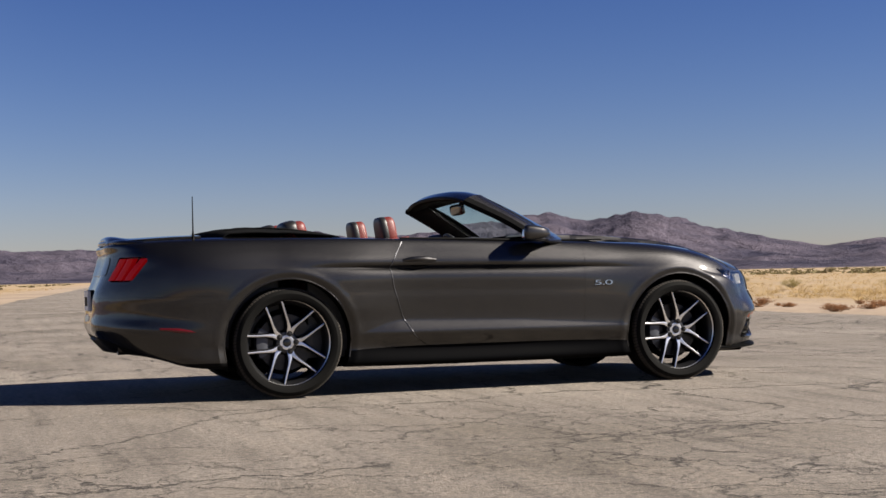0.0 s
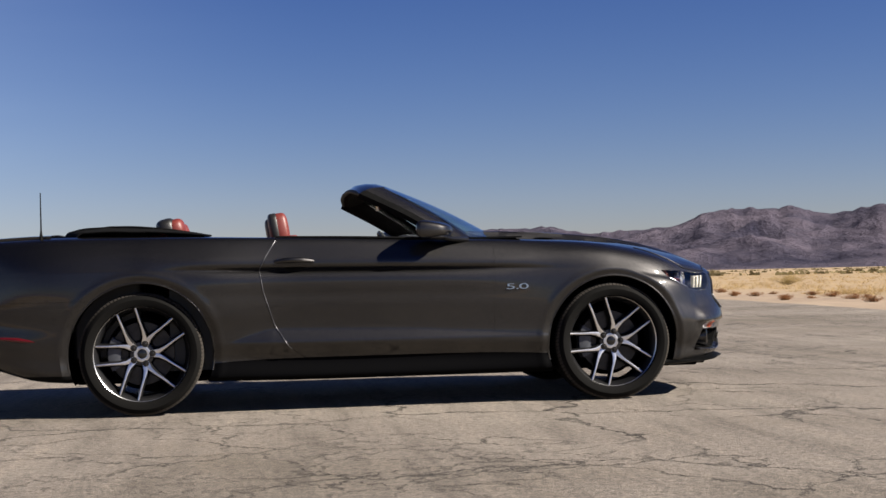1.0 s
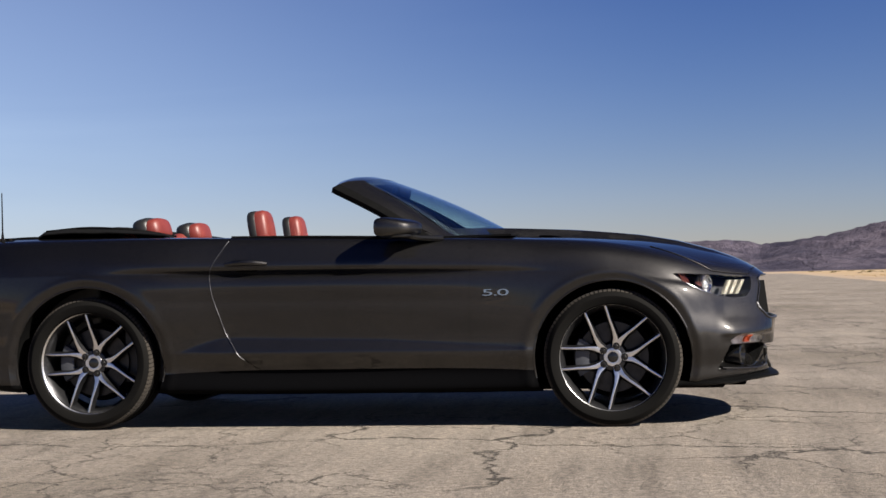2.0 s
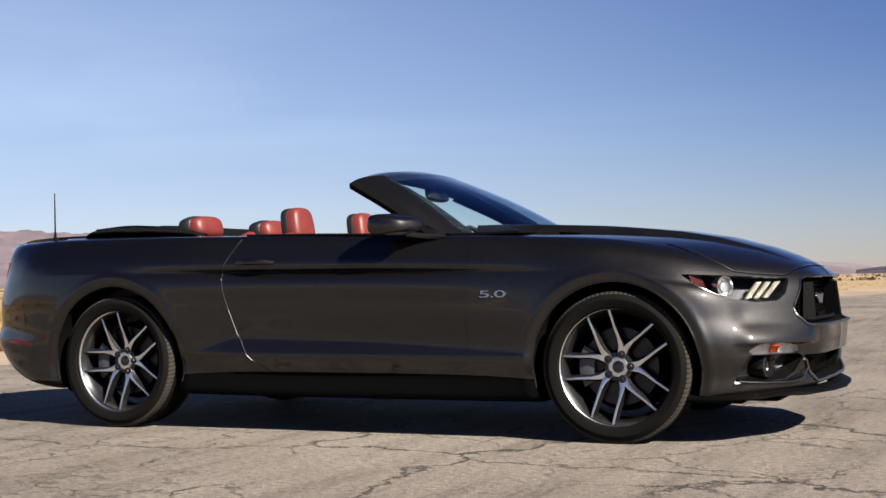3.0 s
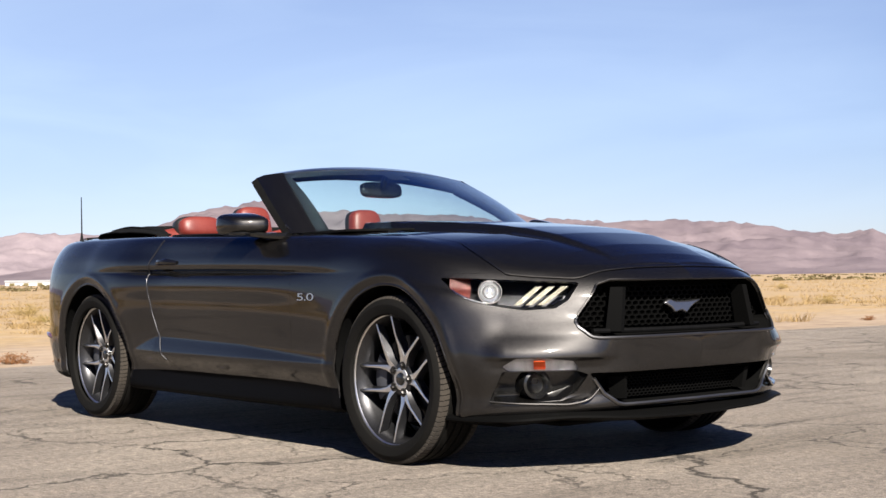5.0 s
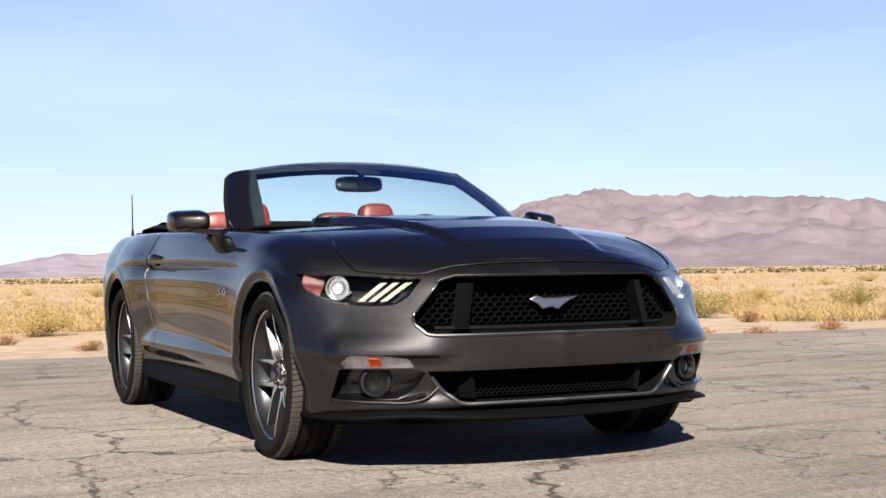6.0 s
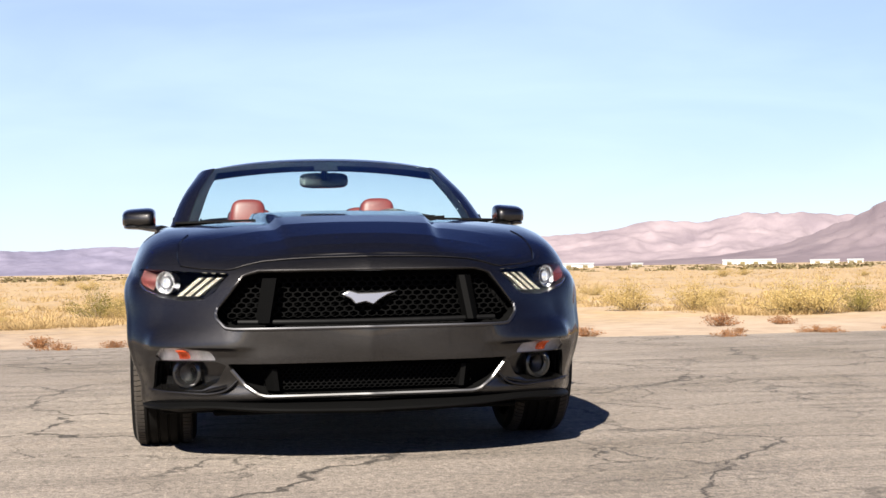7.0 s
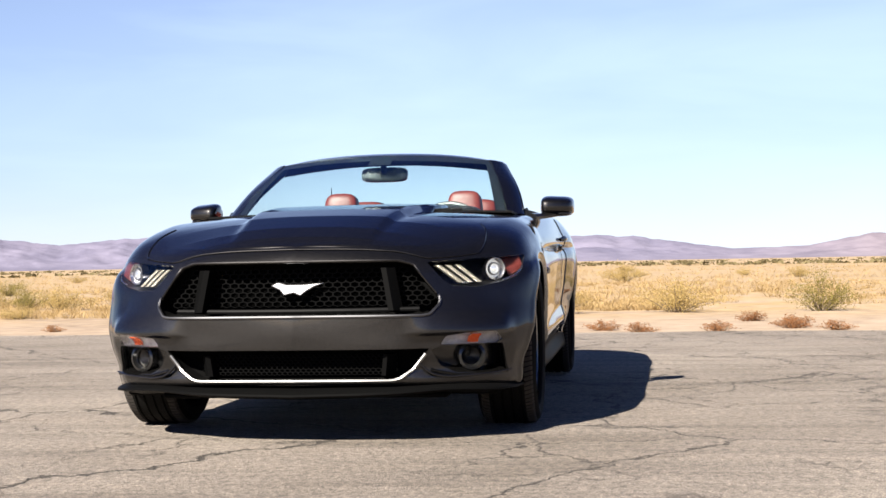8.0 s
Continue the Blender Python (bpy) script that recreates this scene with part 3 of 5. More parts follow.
# ---------------------------------------------------------------- the car's skin
# Lines that run round the car's right half from the middle of the tail to the middle of the nose, bottom to top.
# Stations: tail middle, tail, tail corner, rear side, rear axle, door, door, fender, front axle, lamp, front corner, nose, nose middle.
LINES = [
    [(-2.30, 0, .30), (-2.28, .46, .29), (-2.14, .70, .27), (-2.0, .81, .225), (-1.36, .86, .19), (-.6, .825, .172), (.2, .825, .17), (.9, .83, .172), (1.36, .86, .18), (1.70, .84, .195), (1.90, .755, .205), (2.05, .50, .225), (2.10, 0, .23)],
    [(-2.36, 0, .31), (-2.34, .48, .30), (-2.18, .745, .28), (-2.0, .86, .235), (-1.36, .905, .20), (-.6, .905, .196), (.2, .905, .194), (.9, .900, .194), (1.36, .90, .20), (1.70, .885, .21), (1.915, .785, .22), (2.11, .52, .24), (2.165, 0, .245)],
    [(-2.46, 0, .39), (-2.435, .49, .39), (-2.25, .775, .38), (-2.03, .885, .35), (-1.36, .93, .32), (-.6, .884, .290), (.2, .884, .285), (.9, .902, .285), (1.36, .93, .30), (1.70, .905, .30), (1.935, .792, .30), (2.12, .52, .31), (2.175, 0, .315)],
    [(-2.49, 0, .46), (-2.465, .49, .46), (-2.27, .787, .45), (-2.03, .899, .43), (-1.36, .945, .42), (-.6, .926, .388), (.2, .925, .375), (.9, .930, .365), (1.36, .945, .38), (1.70, .935, .385), (1.950, .808, .385), (2.14, .52, .385), (2.195, 0, .39)],
    [(-2.480, 0, .53), (-2.455, .49, .53), (-2.255, .780, .52), (-2.03, .893, .51), (-1.36, .950, .50), (-.6, .922, .475), (.2, .921, .455), (.9, .929, .430), (1.36, .950, .43), (1.735, .938, .45), (1.950, .806, .45), (2.145, .52, .45), (2.205, 0, .45)],
    [(-2.47, 0, .66), (-2.445, .49, .66), (-2.25, .785, .65), (-2.04, .897, .63), (-1.36, .956, .64), (-.6, .933, .64), (.2, .933, .63), (.9, .936, .61), (1.36, .955, .56), (1.73, .930, .55), (1.930, .782, .55), (2.15, .52, .53), (2.205, 0, .52)],
    [(-2.43, 0, .76), (-2.41, .49, .76), (-2.225, .78, .77), (-2.04, .888, .78), (-1.36, .945, .79), (-.6, .922, .782), (.2, .922, .775), (.9, .923, .765), (1.36, .938, .74), (1.71, .906, .69), (1.908, .740, .655), (2.165, .43, .605), (2.195, 0, .59)],
    [(-2.425, 0, .775), (-2.405, .49, .775), (-2.222, .778, .785), (-2.04, .885, .795), (-1.36, .942, .806), (-.6, .906, .797), (.2, .906, .789), (.9, .919, .779), (1.36, .930, .765), (1.685, .891, .715), (1.902, .727, .68), (2.158, .425, .640), (2.19, 0, .63)],
    [(-2.42, 0, .79), (-2.40, .49, .79), (-2.22, .775, .80), (-2.04, .882, .81), (-1.36, .938, .82), (-.6, .927, .815), (.2, .927, .806), (.9, .921, .790), (1.36, .922, .79), (1.68, .880, .74), (1.897, .714, .705), (2.152, .42, .674), (2.185, 0, .67)],
    [(-2.39, 0, .92), (-2.37, .49, .92), (-2.215, .745, .92), (-2.03, .845, .91), (-1.36, .905, .915), (-.6, .912, .90), (.2, .910, .89), (.9, .893, .875), (1.36, .882, .86), (1.67, .830, .805), (1.893, .680, .748), (2.128, .40, .727), (2.168, 0, .73)],
    [(-2.40, 0, .965), (-2.37, .49, .968), (-2.21, .70, .975), (-2.02, .785, .98), (-1.36, .845, .985), (-.6, .870, .975), (.2, .868, .953), (.9, .83, .932), (1.36, .80, .903), (1.64, .755, .850), (1.90, .645, .770), (2.078, .39, .767), (2.13, 0, .772)],
    [(-2.37, 0, .985), (-2.34, .47, .985), (-2.18, .63, .995), (-2.0, .70, 1.003), (-1.36, .775, 1.002), (-.6, .80, .985), (.2, .80, .962), (.9, .74, .948), (1.36, .70, .920), (1.60, .675, .88), (1.86, .60, .806), (2.038, .38, .791), (2.09, 0, .795)],
]
FRONT_HUB, REAR_HUB = (1.352, 0.337), (-1.352, 0.343)
SPANS = [14, 12, 16, 30, 40, 40, 34, 24, 26, 30, 30, 34]
RISE = [3, 10, 12, 12, 14, 14, 4, 4, 12, 10, 6]


def skin(inset=0.0):
    """The right half of the car's skin as a fine sheet."""
    rows = [spline(line, SPANS) for line in LINES]
    nu = len(rows[0])
    V = []
    for i in range(nu):
        V.append(spline([r[i] for r in rows], RISE))
    A = np.array(V)
    A[0, :, 1], A[-1, :, 1] = 0, 0
    # brow over the turn lamp and fog bay, and the hollow under the headlamp
    step = lambda t, a, b: np.clip((t - a) / (b - a), 0, 1) ** 2 * (3 - 2 * np.clip((t - a) / (b - a), 0, 1))
    n = np.cross(np.gradient(A, axis=0), np.gradient(A, axis=1))
    n /= np.linalg.norm(n, axis=2, keepdims=True) + 1e-9
    n *= np.sign((n * (A - np.array((0, 0, 0.5)))).sum(axis=2, keepdims=True))
    p, z = (A[:, :, 0] - A[:, :, 1]) / math.sqrt(2), A[:, :, 2]
    nose = (A[:, :, 0] > 1.3) * step(p, .70, .80) * (1 - step(p, 1.12, 1.24))
    brow = .019 * step(z, .428, .446) * (1 - step(z, .450, .535)) - .006 * step(z, .50, .56) * (1 - step(z, .57, .635)) - .010 * (1 - step(z, .40, .438)) * step(z, .26, .30)
    A = A + n * (nose * brow)[:, :, None]
    # scallop along the lower door: an upward-facing blade that narrows forward
    x = A[:, :, 0]
    zb = .390
    zt = np.interp(x, (-.90, -.64, .2, .98), (zb, .466, .447, zb + .004))
    wide = np.clip((zt - zb) / .074, 0, 1) * (np.abs(x) < 1.0)
    ramp_up = np.clip((zt - z) / np.maximum(zt - zb, 1e-4), 0, 1)
    blade = np.where(z > zt, -.30 * np.exp(-np.abs(z - zt) / .14), np.where(z > zb, -.30 + .95 * ramp_up, .65 * step(z, .315, zb)))
    A[:, :, 1] += .021 * wide * blade * (z > .30)
    # flanges that turn in round the wheel openings
    for hub, radius in ((FRONT_HUB, .388), (REAR_HUB, .398)):
        r = np.hypot(A[:, :, 0] - hub[0], A[:, :, 2] - hub[1])
        A[:, :, 1] += (A[:, :, 1] > .78) * (.005 * np.exp(-((r - radius - .044) / .016) ** 2) - .012 * (1 - step(r, radius, radius + .038)))
    # haunch over the rear wheel
    A[:, :, 1] += .026 * step(-x, .48, 1.02) * (1 - step(-x, 1.25, 2.0)) * step(z, .40, .56) * (1 - .6 * step(z, .84, .98)) * (A[:, :, 1] > .70)
    if inset:
        n = np.cross(np.gradient(A, axis=0), np.gradient(A, axis=1))
        n /= np.linalg.norm(n, axis=2, keepdims=True) + 1e-9
        A = A - inset * n * np.sign((n * (A - np.array((0, 0, 0.5)))).sum(axis=2, keepdims=True))
        A[:, :, 1] = np.maximum(A[:, :, 1], 0)
    A[:, :, 1] *= -1
    return [tuple(p) for p in A.reshape(-1, 3)], grid_faces(nu, A.shape[1])


P45 = lambda V: (V[:, 0] - np.abs(V[:, 1])) / math.sqrt(2)


def sd_arch(V, grow=0.0):
    d = np.minimum(np.hypot(V[:, 0] - FRONT_HUB[0], V[:, 2] - FRONT_HUB[1]) - 0.388 - grow,
                   np.hypot(V[:, 0] - REAR_HUB[0], V[:, 2] - REAR_HUB[1]) - 0.398 - grow)
    return d


HEADLAMP = [(.548, .747), (.62, .744), (.98, .726), (1.075, .722), (1.035, .66), (.985, .630), (.87, .625), (.745, .643), (.665, .662), (.605, .692)]
TURN_LAMP = [(.79, .410), (.84, .440), (.95, .440), (1.055, .427), (1.068, .398), (.81, .397)]
FOG_BAY = [(.79, .388), (1.068, .388), (1.105, .375), (1.06, .315), (1.00, .285), (.735, .272)]
GRILLE = [(.42, .728), (.475, .712), (.578, .580), (.575, .558), (.545, .524), (.52, .520)]
INTAKE = [(.535, .378), (.475, .305), (.42, .266), (.39, .262)]
TAIL_LAMP = [(-.24, .742), (-.005, .742), (.110, .868), (.085, .893), (-.17, .893)]
GRILLE_RING = GRILLE + [(-a, b) for a, b in reversed(GRILLE)]
INTAKE_RING = INTAKE + [(-a, b) for a, b in reversed(INTAKE)]
DOOR = [(-.585, 1.2), (-.60, .965), (-.66, .87), (-.695, .80), (-.675, .68), (-.615, .49), (-.54, .37), (-.45, .302), (-.38, .282), (.60, .268), (.64, .30), (.652, .80), (.655, 1.2)]
front_only = lambda V, d: np.where(V[:, 0] > 1.2, d, 1.0)
sd_head = lambda V: front_only(V, sd_poly(P45(V), V[:, 2], HEADLAMP) - .004)
sd_turn = lambda V: front_only(V, sd_poly(P45(V), V[:, 2], TURN_LAMP) - .003)
sd_fog = lambda V: front_only(V, sd_poly(P45(V), V[:, 2], FOG_BAY) - .004)
sd_grille = lambda V: front_only(V, sd_poly(V[:, 1], V[:, 2], GRILLE_RING) - .006)
sd_intake = lambda V: front_only(V, sd_poly(V[:, 1], V[:, 2], INTAKE_RING) - .004)
sd_door = lambda V: sd_poly(V[:, 0], V[:, 2], DOOR)
# the tail lamp's outline lies along the corner: a diagonal ordinate that grows towards the side
sd_tail = lambda V: np.where(V[:, 0] < -2, sd_poly((V[:, 0] + np.abs(V[:, 1]) + 1.54) / 1.3, V[:, 2], TAIL_LAMP), 1.0)

car = tagged(new("convertible_car"), "dark grey metallic convertible, top down, red seats, on cracked tarmac", "car")

full = skin()
cut = clip(full, sd_arch)
for sd in (sd_head, sd_turn, sd_fog, sd_grille, sd_intake, sd_tail):
    cut = clip(cut, sd)
sd_skirt = lambda V: np.maximum(V[:, 2] - (.300 - .02 * np.abs(V[:, 0]) ** 4), np.abs(V[:, 0]) - 1.0)
skirt = clip(cut, sd_skirt, True)
cut = clip(cut, sd_skirt)
gap = lambda V: np.where(V[:, 0] < 0, .0017, .0005)
door_skin = clip(cut, lambda V: sd_door(V) + gap(V), True)
rest = clip(cut, lambda V: sd_door(V) - gap(V))
front_seam = lambda V: np.minimum(V[:, 0] - (1.60 + 0.25 * (V[:, 2] - .40)), .765 - V[:, 2] + 0.5 * np.maximum(V[:, 0] - 1.95, 0) * 2)
# the bonnet's front edge: from the fender's top over the lamp and across above the grille
BONNET_EDGE = ((.585, .60, .70, .80, .90, 1.06, 1.09, 1.13, 1.18, 1.28, 1.36, 1.50), (1.2, .89, .825, .757, .746, .737, .742, .756, .767, .776, .779, .781))
sd_bonnet = lambda V: np.where(V[:, 0] > 1.3, V[:, 2] - np.interp(P45(V), *BONNET_EDGE), -1.0)
bonnet_strip = clip(rest, lambda V: sd_bonnet(V) - .002)
rest = clip(rest, lambda V: sd_bonnet(V) + .002, True)
nose_skin = clip(rest, lambda V: -(np.where(V[:, 0] > 1, front_seam(V), -1.0) - .0003), True)
side_skin = clip(rest, lambda V: -(np.where(V[:, 0] > 1, front_seam(V), -1.0) + .0003))
rear_seam = lambda V: np.where(V[:, 0] < -1.3, np.minimum(-1.55 - V[:, 0], .645 - V[:, 2]), -1.0)
tail_skin = clip(side_skin, lambda V: -(rear_seam(V) - .0005), True)
sd_valance = lambda V: V[:, 2] - (.238 + .40 * np.maximum(0, -2.06 - V[:, 0]))
valance, tail_skin = clip(tail_skin, sd_valance, True), clip(tail_skin, sd_valance)
side_skin = clip(side_skin, lambda V: -(rear_seam(V) + .0005))
front_fender, quarter = clip(side_skin, lambda V: V[:, 0] - .3), clip(side_skin, lambda V: -(V[:, 0] - .3))

both_sides("front_fender", front_fender, PAINT, car, thick=.012)
both_sides("side_skirt", skirt, SKIRT, car, "black side skirt", thick=.012)
both_sides("rear_quarter_panel", quarter, PAINT, car, thick=.012)
part("front_bumper", welded(joined(nose_skin, mirrored(nose_skin))), PAINT, car, thick=.012)
part("rear_bumper", welded(joined(tail_skin, mirrored(tail_skin))), PAINT, car, thick=.012)
part("rear_valance", welded(joined(valance, mirrored(valance))), BLACK_TRIM, car, "black lower edge of the rear bumper", thick=.012)
doors = both_sides("door", door_skin, PAINT, car, thick=.012)

hem = sorted([p for p in quarter[0] if abs(float(sd_door(np.array([p]))[0]) - .0017) < 1e-5 and p[0] < -.40 and .345 < p[2] < .975], key=lambda p: -p[2])
# hem lighter than the body paint to stand for the edge's sun glint
both_sides("panel_hem", tube([(x + .0006, y - .0008, z) for x, y, z in hem[::2]], .0030, 6), EDGE_GLINT, car, "rounded panel edge behind the door, glint in its colour")

# dark inner shell behind the gaps, and the wheel houses
inner = clip(skin(.035), lambda V: sd_arch(V, .012))
for sd in (sd_grille, sd_intake, sd_fog, sd_head, sd_tail):
    inner = clip(inner, sd)
inner = clip(inner, lambda V: V[:, 2] - .93, True)
part("inner_shell", joined(inner, mirrored(inner)), DARK_INSIDE, car)
SIDE = np.array(full[0])
SIDE = SIDE[np.abs(SIDE[:, 1]) > .78]


def wheel_house(hub, radius):
    n, V = 28, []
    for i in range(n + 1):
        a = radians(-24 + 228 * i / n)
        x, z = hub[0] + radius * math.cos(a), hub[1] + radius * math.sin(a)
        near = SIDE[np.argsort(np.hypot(SIDE[:, 0] - x, SIDE[:, 2] - z))[:3]]
        for y in (near[:, 1].mean() + .014, -.50):
            V.append((hub[0] + radius * math.cos(a), y, hub[1] + radius * math.sin(a)))
    disc = [(hub[0], -.50, hub[1])] + [V[2 * i + 1] for i in range(n + 1)]
    return joined((V, grid_faces(n + 1, 2)), (disc, [(0, i + 1, i + 2) for i in range(n)]))
for hub, radius in ((FRONT_HUB, .392), (REAR_HUB, .402)):
    both_sides("wheel_house", wheel_house(hub, radius), DARK_INSIDE, car)
part("floor_pan", box(-1.72, 1.90, -.80, .80, .178, .21), DARK_INSIDE, car, bevel=.02)
for x in (1.352, -1.352):
    part("axle_beam", tube([(x, -.75, .30), (x, .75, .30)], .04), DARK_INSIDE, car)


# lips round the wheel openings
def arch_lip(hub, radius):
    V = np.array(full[0])
    side = V[np.abs(V[:, 1]) > .78]
    pts = []
    for i in range(41):
        a = radians(-14 + 208 * i / 40)
        x, z = hub[0] + radius * math.cos(a), hub[1] + radius * math.sin(a)
        if z < .21:
            continue
        near = side[np.argsort(np.hypot(side[:, 0] - x, side[:, 2] - z))[:4]]
        pts.append((x, near[:, 1].mean() + .004, z))
    return tube(pts, .006, 8)
both_sides("arch_lip", arch_lip(FRONT_HUB, .390), PAINT, car)
both_sides("arch_lip", arch_lip(REAR_HUB, .400), PAINT, car)

# bonnet
edge = spline(LINES[-1], SPANS)
first = sum(SPANS[:6]) + 14
def bonnet():
    e = edge[first:]
    n = 90
    V = []
    for k, (x, y, z) in enumerate(e):
        f = min(max((x - .55) / 1.50, 0), 1)
        crown = max(0.0, float(np.interp(x, (.5, .78, 1.13, 1.5, 1.7, 1.89, 2.0, 2.09), (.98, .978, .968, .944, .917, .872, .835, .795))) - z)
        for j in range(n + 1):
            s = -1 + 2 * j / n
            w = abs(s) * y
            rim = .41 - .12 * f
            t = min(max((rim + .018 - w) / .034, 0), 1)
            bulge = .041 * (1 - f**1.8) * t * t * (3 - 2 * t) * min(1.0, y / .5) * (1 - abs(s) ** 8)
            edge_fade = 1 - abs(s) ** 8
            groove = -.007 * math.exp(-((w - rim - .03) / .03) ** 2) * (1 - f) * min(1.0, y / .5) * edge_fade
            scoop = -.014 * math.exp(-((w - .50) / .07) ** 4 - ((x - 1.03) / .085) ** 4) * edge_fade
            V.append((x, s * y, z + crown * (1 - abs(s) ** 2.4) + bulge + groove + scoop))
    return V, grid_faces(len(e), n + 1)
hood = part("bonnet", welded(joined(bonnet(), bonnet_strip, mirrored(bonnet_strip)), .0002), PAINT, car, thick=.012)
hem = sorted([p for p in bonnet_strip[0] if abs(float(sd_bonnet(np.array([p]))[0]) - .002) < 1e-5], key=lambda p: float(P45(np.array([p]))[0]))
both_sides("bonnet_hem", tube([(x + .001, y, z + .001) for x, y, z in hem[::2]], .0030, 6), PAINT, hood, "rounded front edge of the bonnet")
both_sides("bonnet_vent", moved(pillow((.065, .075, .005), 8, 3.5), pose(1.03, -.50, .953, -5, 4, 10)), MESH_BLACK, hood, "black bonnet vent")

# boot lid with its lip
def boot_lid():
    last = SPANS[0] + SPANS[1] + SPANS[2] + 8
    e = edge[:last]
    n, V = 36, []
    for x, y, z in e:
        for j in range(n + 1):
            s = -1 + 2 * j / n
            lip = .022 * math.exp(-((x + 2.36) / .07) ** 2)
            V.append((x, s * y, z + (.022 * (1 - abs(s) ** 2.2)) * min(1, y / .4) + lip * (1 - abs(s) ** 6)))
    return V, grid_faces(len(e), n + 1, flip=True)
part("boot_lid", boot_lid(), PAINT, car, thick=.012)
part("boot_lid_lip", tube([(-2.19, -.68, .982), (-2.30, -.57, .986), (-2.37, -.3, .992), (-2.39, 0, .994), (-2.37, .3, .992), (-2.30, .57, .986), (-2.19, .68, .982)], [.010, .022, .024, .024, .024, .022, .010], 10, 6, squash=.7), PAINT, car)
# cowl between bonnet and windscreen, and the flat sills along the door tops
def cowl():
    n, V = 30, []
    for j in range(n + 1):
        s = -1 + 2 * j / n
        x1 = .66 + .02 * (1 - s * s)
        for k in range(5):
            f = k / 4
            V.append((.46 + .20 * (1 - s * s) * .6 + (x1 + .19 - .46 - .12 * (1 - s * s)) * f, s * .765, .968 - .012 * abs(s) ** 2 + .004 * f))
    return V, grid_faces(n + 1, 5)
part("cowl", cowl(), BLACK_TRIM, car, thick=.01)


# ---------------------------------------------------------------- windscreen frame
PILLAR = dict(
    glass=[(.574, .720, .954), (.303, .653, 1.129), (.052, .576, 1.281)],
    rear=[(.405, .800, .955), (.165, .748, 1.105), (-.098, .668, 1.240)],
)
def screen_pillar():
    g, r = spline(PILLAR["glass"], 8), spline(PILLAR["rear"], 8)
    rings = []
    for a, b in zip(g, r):
        out = np.array((0.0, .018, .012))
        inn = np.array((-.015, -.030, -.034))
        mid = (a + b) / 2
        rings.append([(p[0], -p[1], p[2]) for p in (a, mid * .5 + a * .5 + out * .6, mid + out, mid * .5 + b * .5 + out * .8, b, b + inn * .7, mid + inn, a + inn * .8)])
    V, F = loft(rings)
    outer = [f for f in F if len(f) == 4 and max(i % 8 for i in f) <= 3]
    return (V, outer), (V, [f for f in F if f not in outer])
both_sides("screen_pillar", screen_pillar()[0], PAINT, car)
both_sides("pillar_lining", screen_pillar()[1], FABRIC, car, "black lining of the screen pillar")
def header():
    rings = []
    for j in range(33):
        s = -1 + 2 * j / 32
        c = 1 - s * s
        q = 1 - s**4
        y, yf, yb = s * .638, s * .590, s * .668
        f = (.045 + .068 * c, 1.276 + .036 * c)
        b = (-.098 - .020 * c, 1.240 + .050 * c + .004 * q)
        m = ((f[0] + b[0]) / 2 - .02 * q, (f[1] + b[1]) / 2 + .012 + .016 * q)
        rings.append([(f[0], yf, f[1]), ((f[0] + m[0]) / 2, (y + yf) / 2, (f[1] + m[1]) / 2 + .008 * q), (m[0], y, m[1]), ((b[0] + m[0]) / 2 - .012, (y + yb) / 2, (b[1] + m[1]) / 2 + .008 * q), (b[0], yb, b[1]), (b[0] + .03, yb * .96, b[1] - .022), (f[0] - .03, yf * .97, f[1] - .028)])
    V, F = loft(rings)
    outer = [f for f in F if len(f) == 4 and max(i % 7 for i in f) <= 4]
    return (V, outer), (V, [f for f in F if f not in outer])
part("screen_header", header()[0], PAINT, car)
part("header_underside", header()[1], FABRIC, car, "black underside of the header")
part("header_lining", (lambda: ([(x, y, z - .001) for y in np.linspace(-.60, .60, 17) for x, z in ((.03 + .05 * (1 - (y / .6) ** 2), 1.251 + .032 * (1 - (y / .6) ** 2)), (.0, 1.236 + .045 * (1 - (y / .6) ** 2)), (-.06 - .03 * (1 - (y / .6) ** 2), 1.219 + .052 * (1 - (y / .6) ** 2)))], grid_faces(17, 3)))(), FABRIC, car, "black lining under the header", thick=-.004)
part("header_seal", tube([(-.085, -.655, 1.233), (-.112, -.45, 1.262), (-.12, 0, 1.283), (-.112, .45, 1.262), (-.085, .655, 1.233)], .012, 8, 8), BLACK_TRIM, car, "black rubber roof seal")
def screen_at(s, f):
    """A point of the windscreen: s across from -1 to 1, f up from 0 to 1."""
    c = 1 - s * s
    lo = np.array((.56 + .26 * c, s * .735, .948 + .034 * c))
    hi = np.array((.048 + .068 * c, s * .590, 1.276 + .034 * c))
    p = lo + (hi - lo) * f
    bow = math.sin(math.pi * f)
    return p + np.array((.010, 0, .016)) * bow
def screen_sheet(s0, s1, f0, f1, n=24, k=10, lift=0.0):
    V = [tuple(screen_at(s0 + (s1 - s0) * i / n, f0 + (f1 - f0) * j / k) + np.array((lift, 0, lift))) for i in range(n + 1) for j in range(k + 1)]
    return V, grid_faces(n + 1, k + 1)
def side_border(sign):
    V = [tuple(screen_at(sign * (inner + (.999 - inner) * i / 3), j / 12) + np.array((-.005, 0, -.005))) for i in range(4) for j, inner in ((j, .905 + .03 * j / 12) for j in range(13))]
    return V, grid_faces(4, 13)
pane = part("windscreen", screen_sheet(-.99, .99, .0, 1.0), GLASS, car, "clear slightly green windscreen", thick=.005)
pane.visible_shadow = False
band = joined(side_border(-1), side_border(1), screen_sheet(-.935, .935, .90, 1, 24, 2, lift=-.005), screen_sheet(-.86, .86, 0, .035, 24, 2, lift=-.005), screen_sheet(-.10, .10, .80, .90, 6, 2, lift=-.005))
part("screen_border", band, FRIT, car, "black printed border of the windscreen")
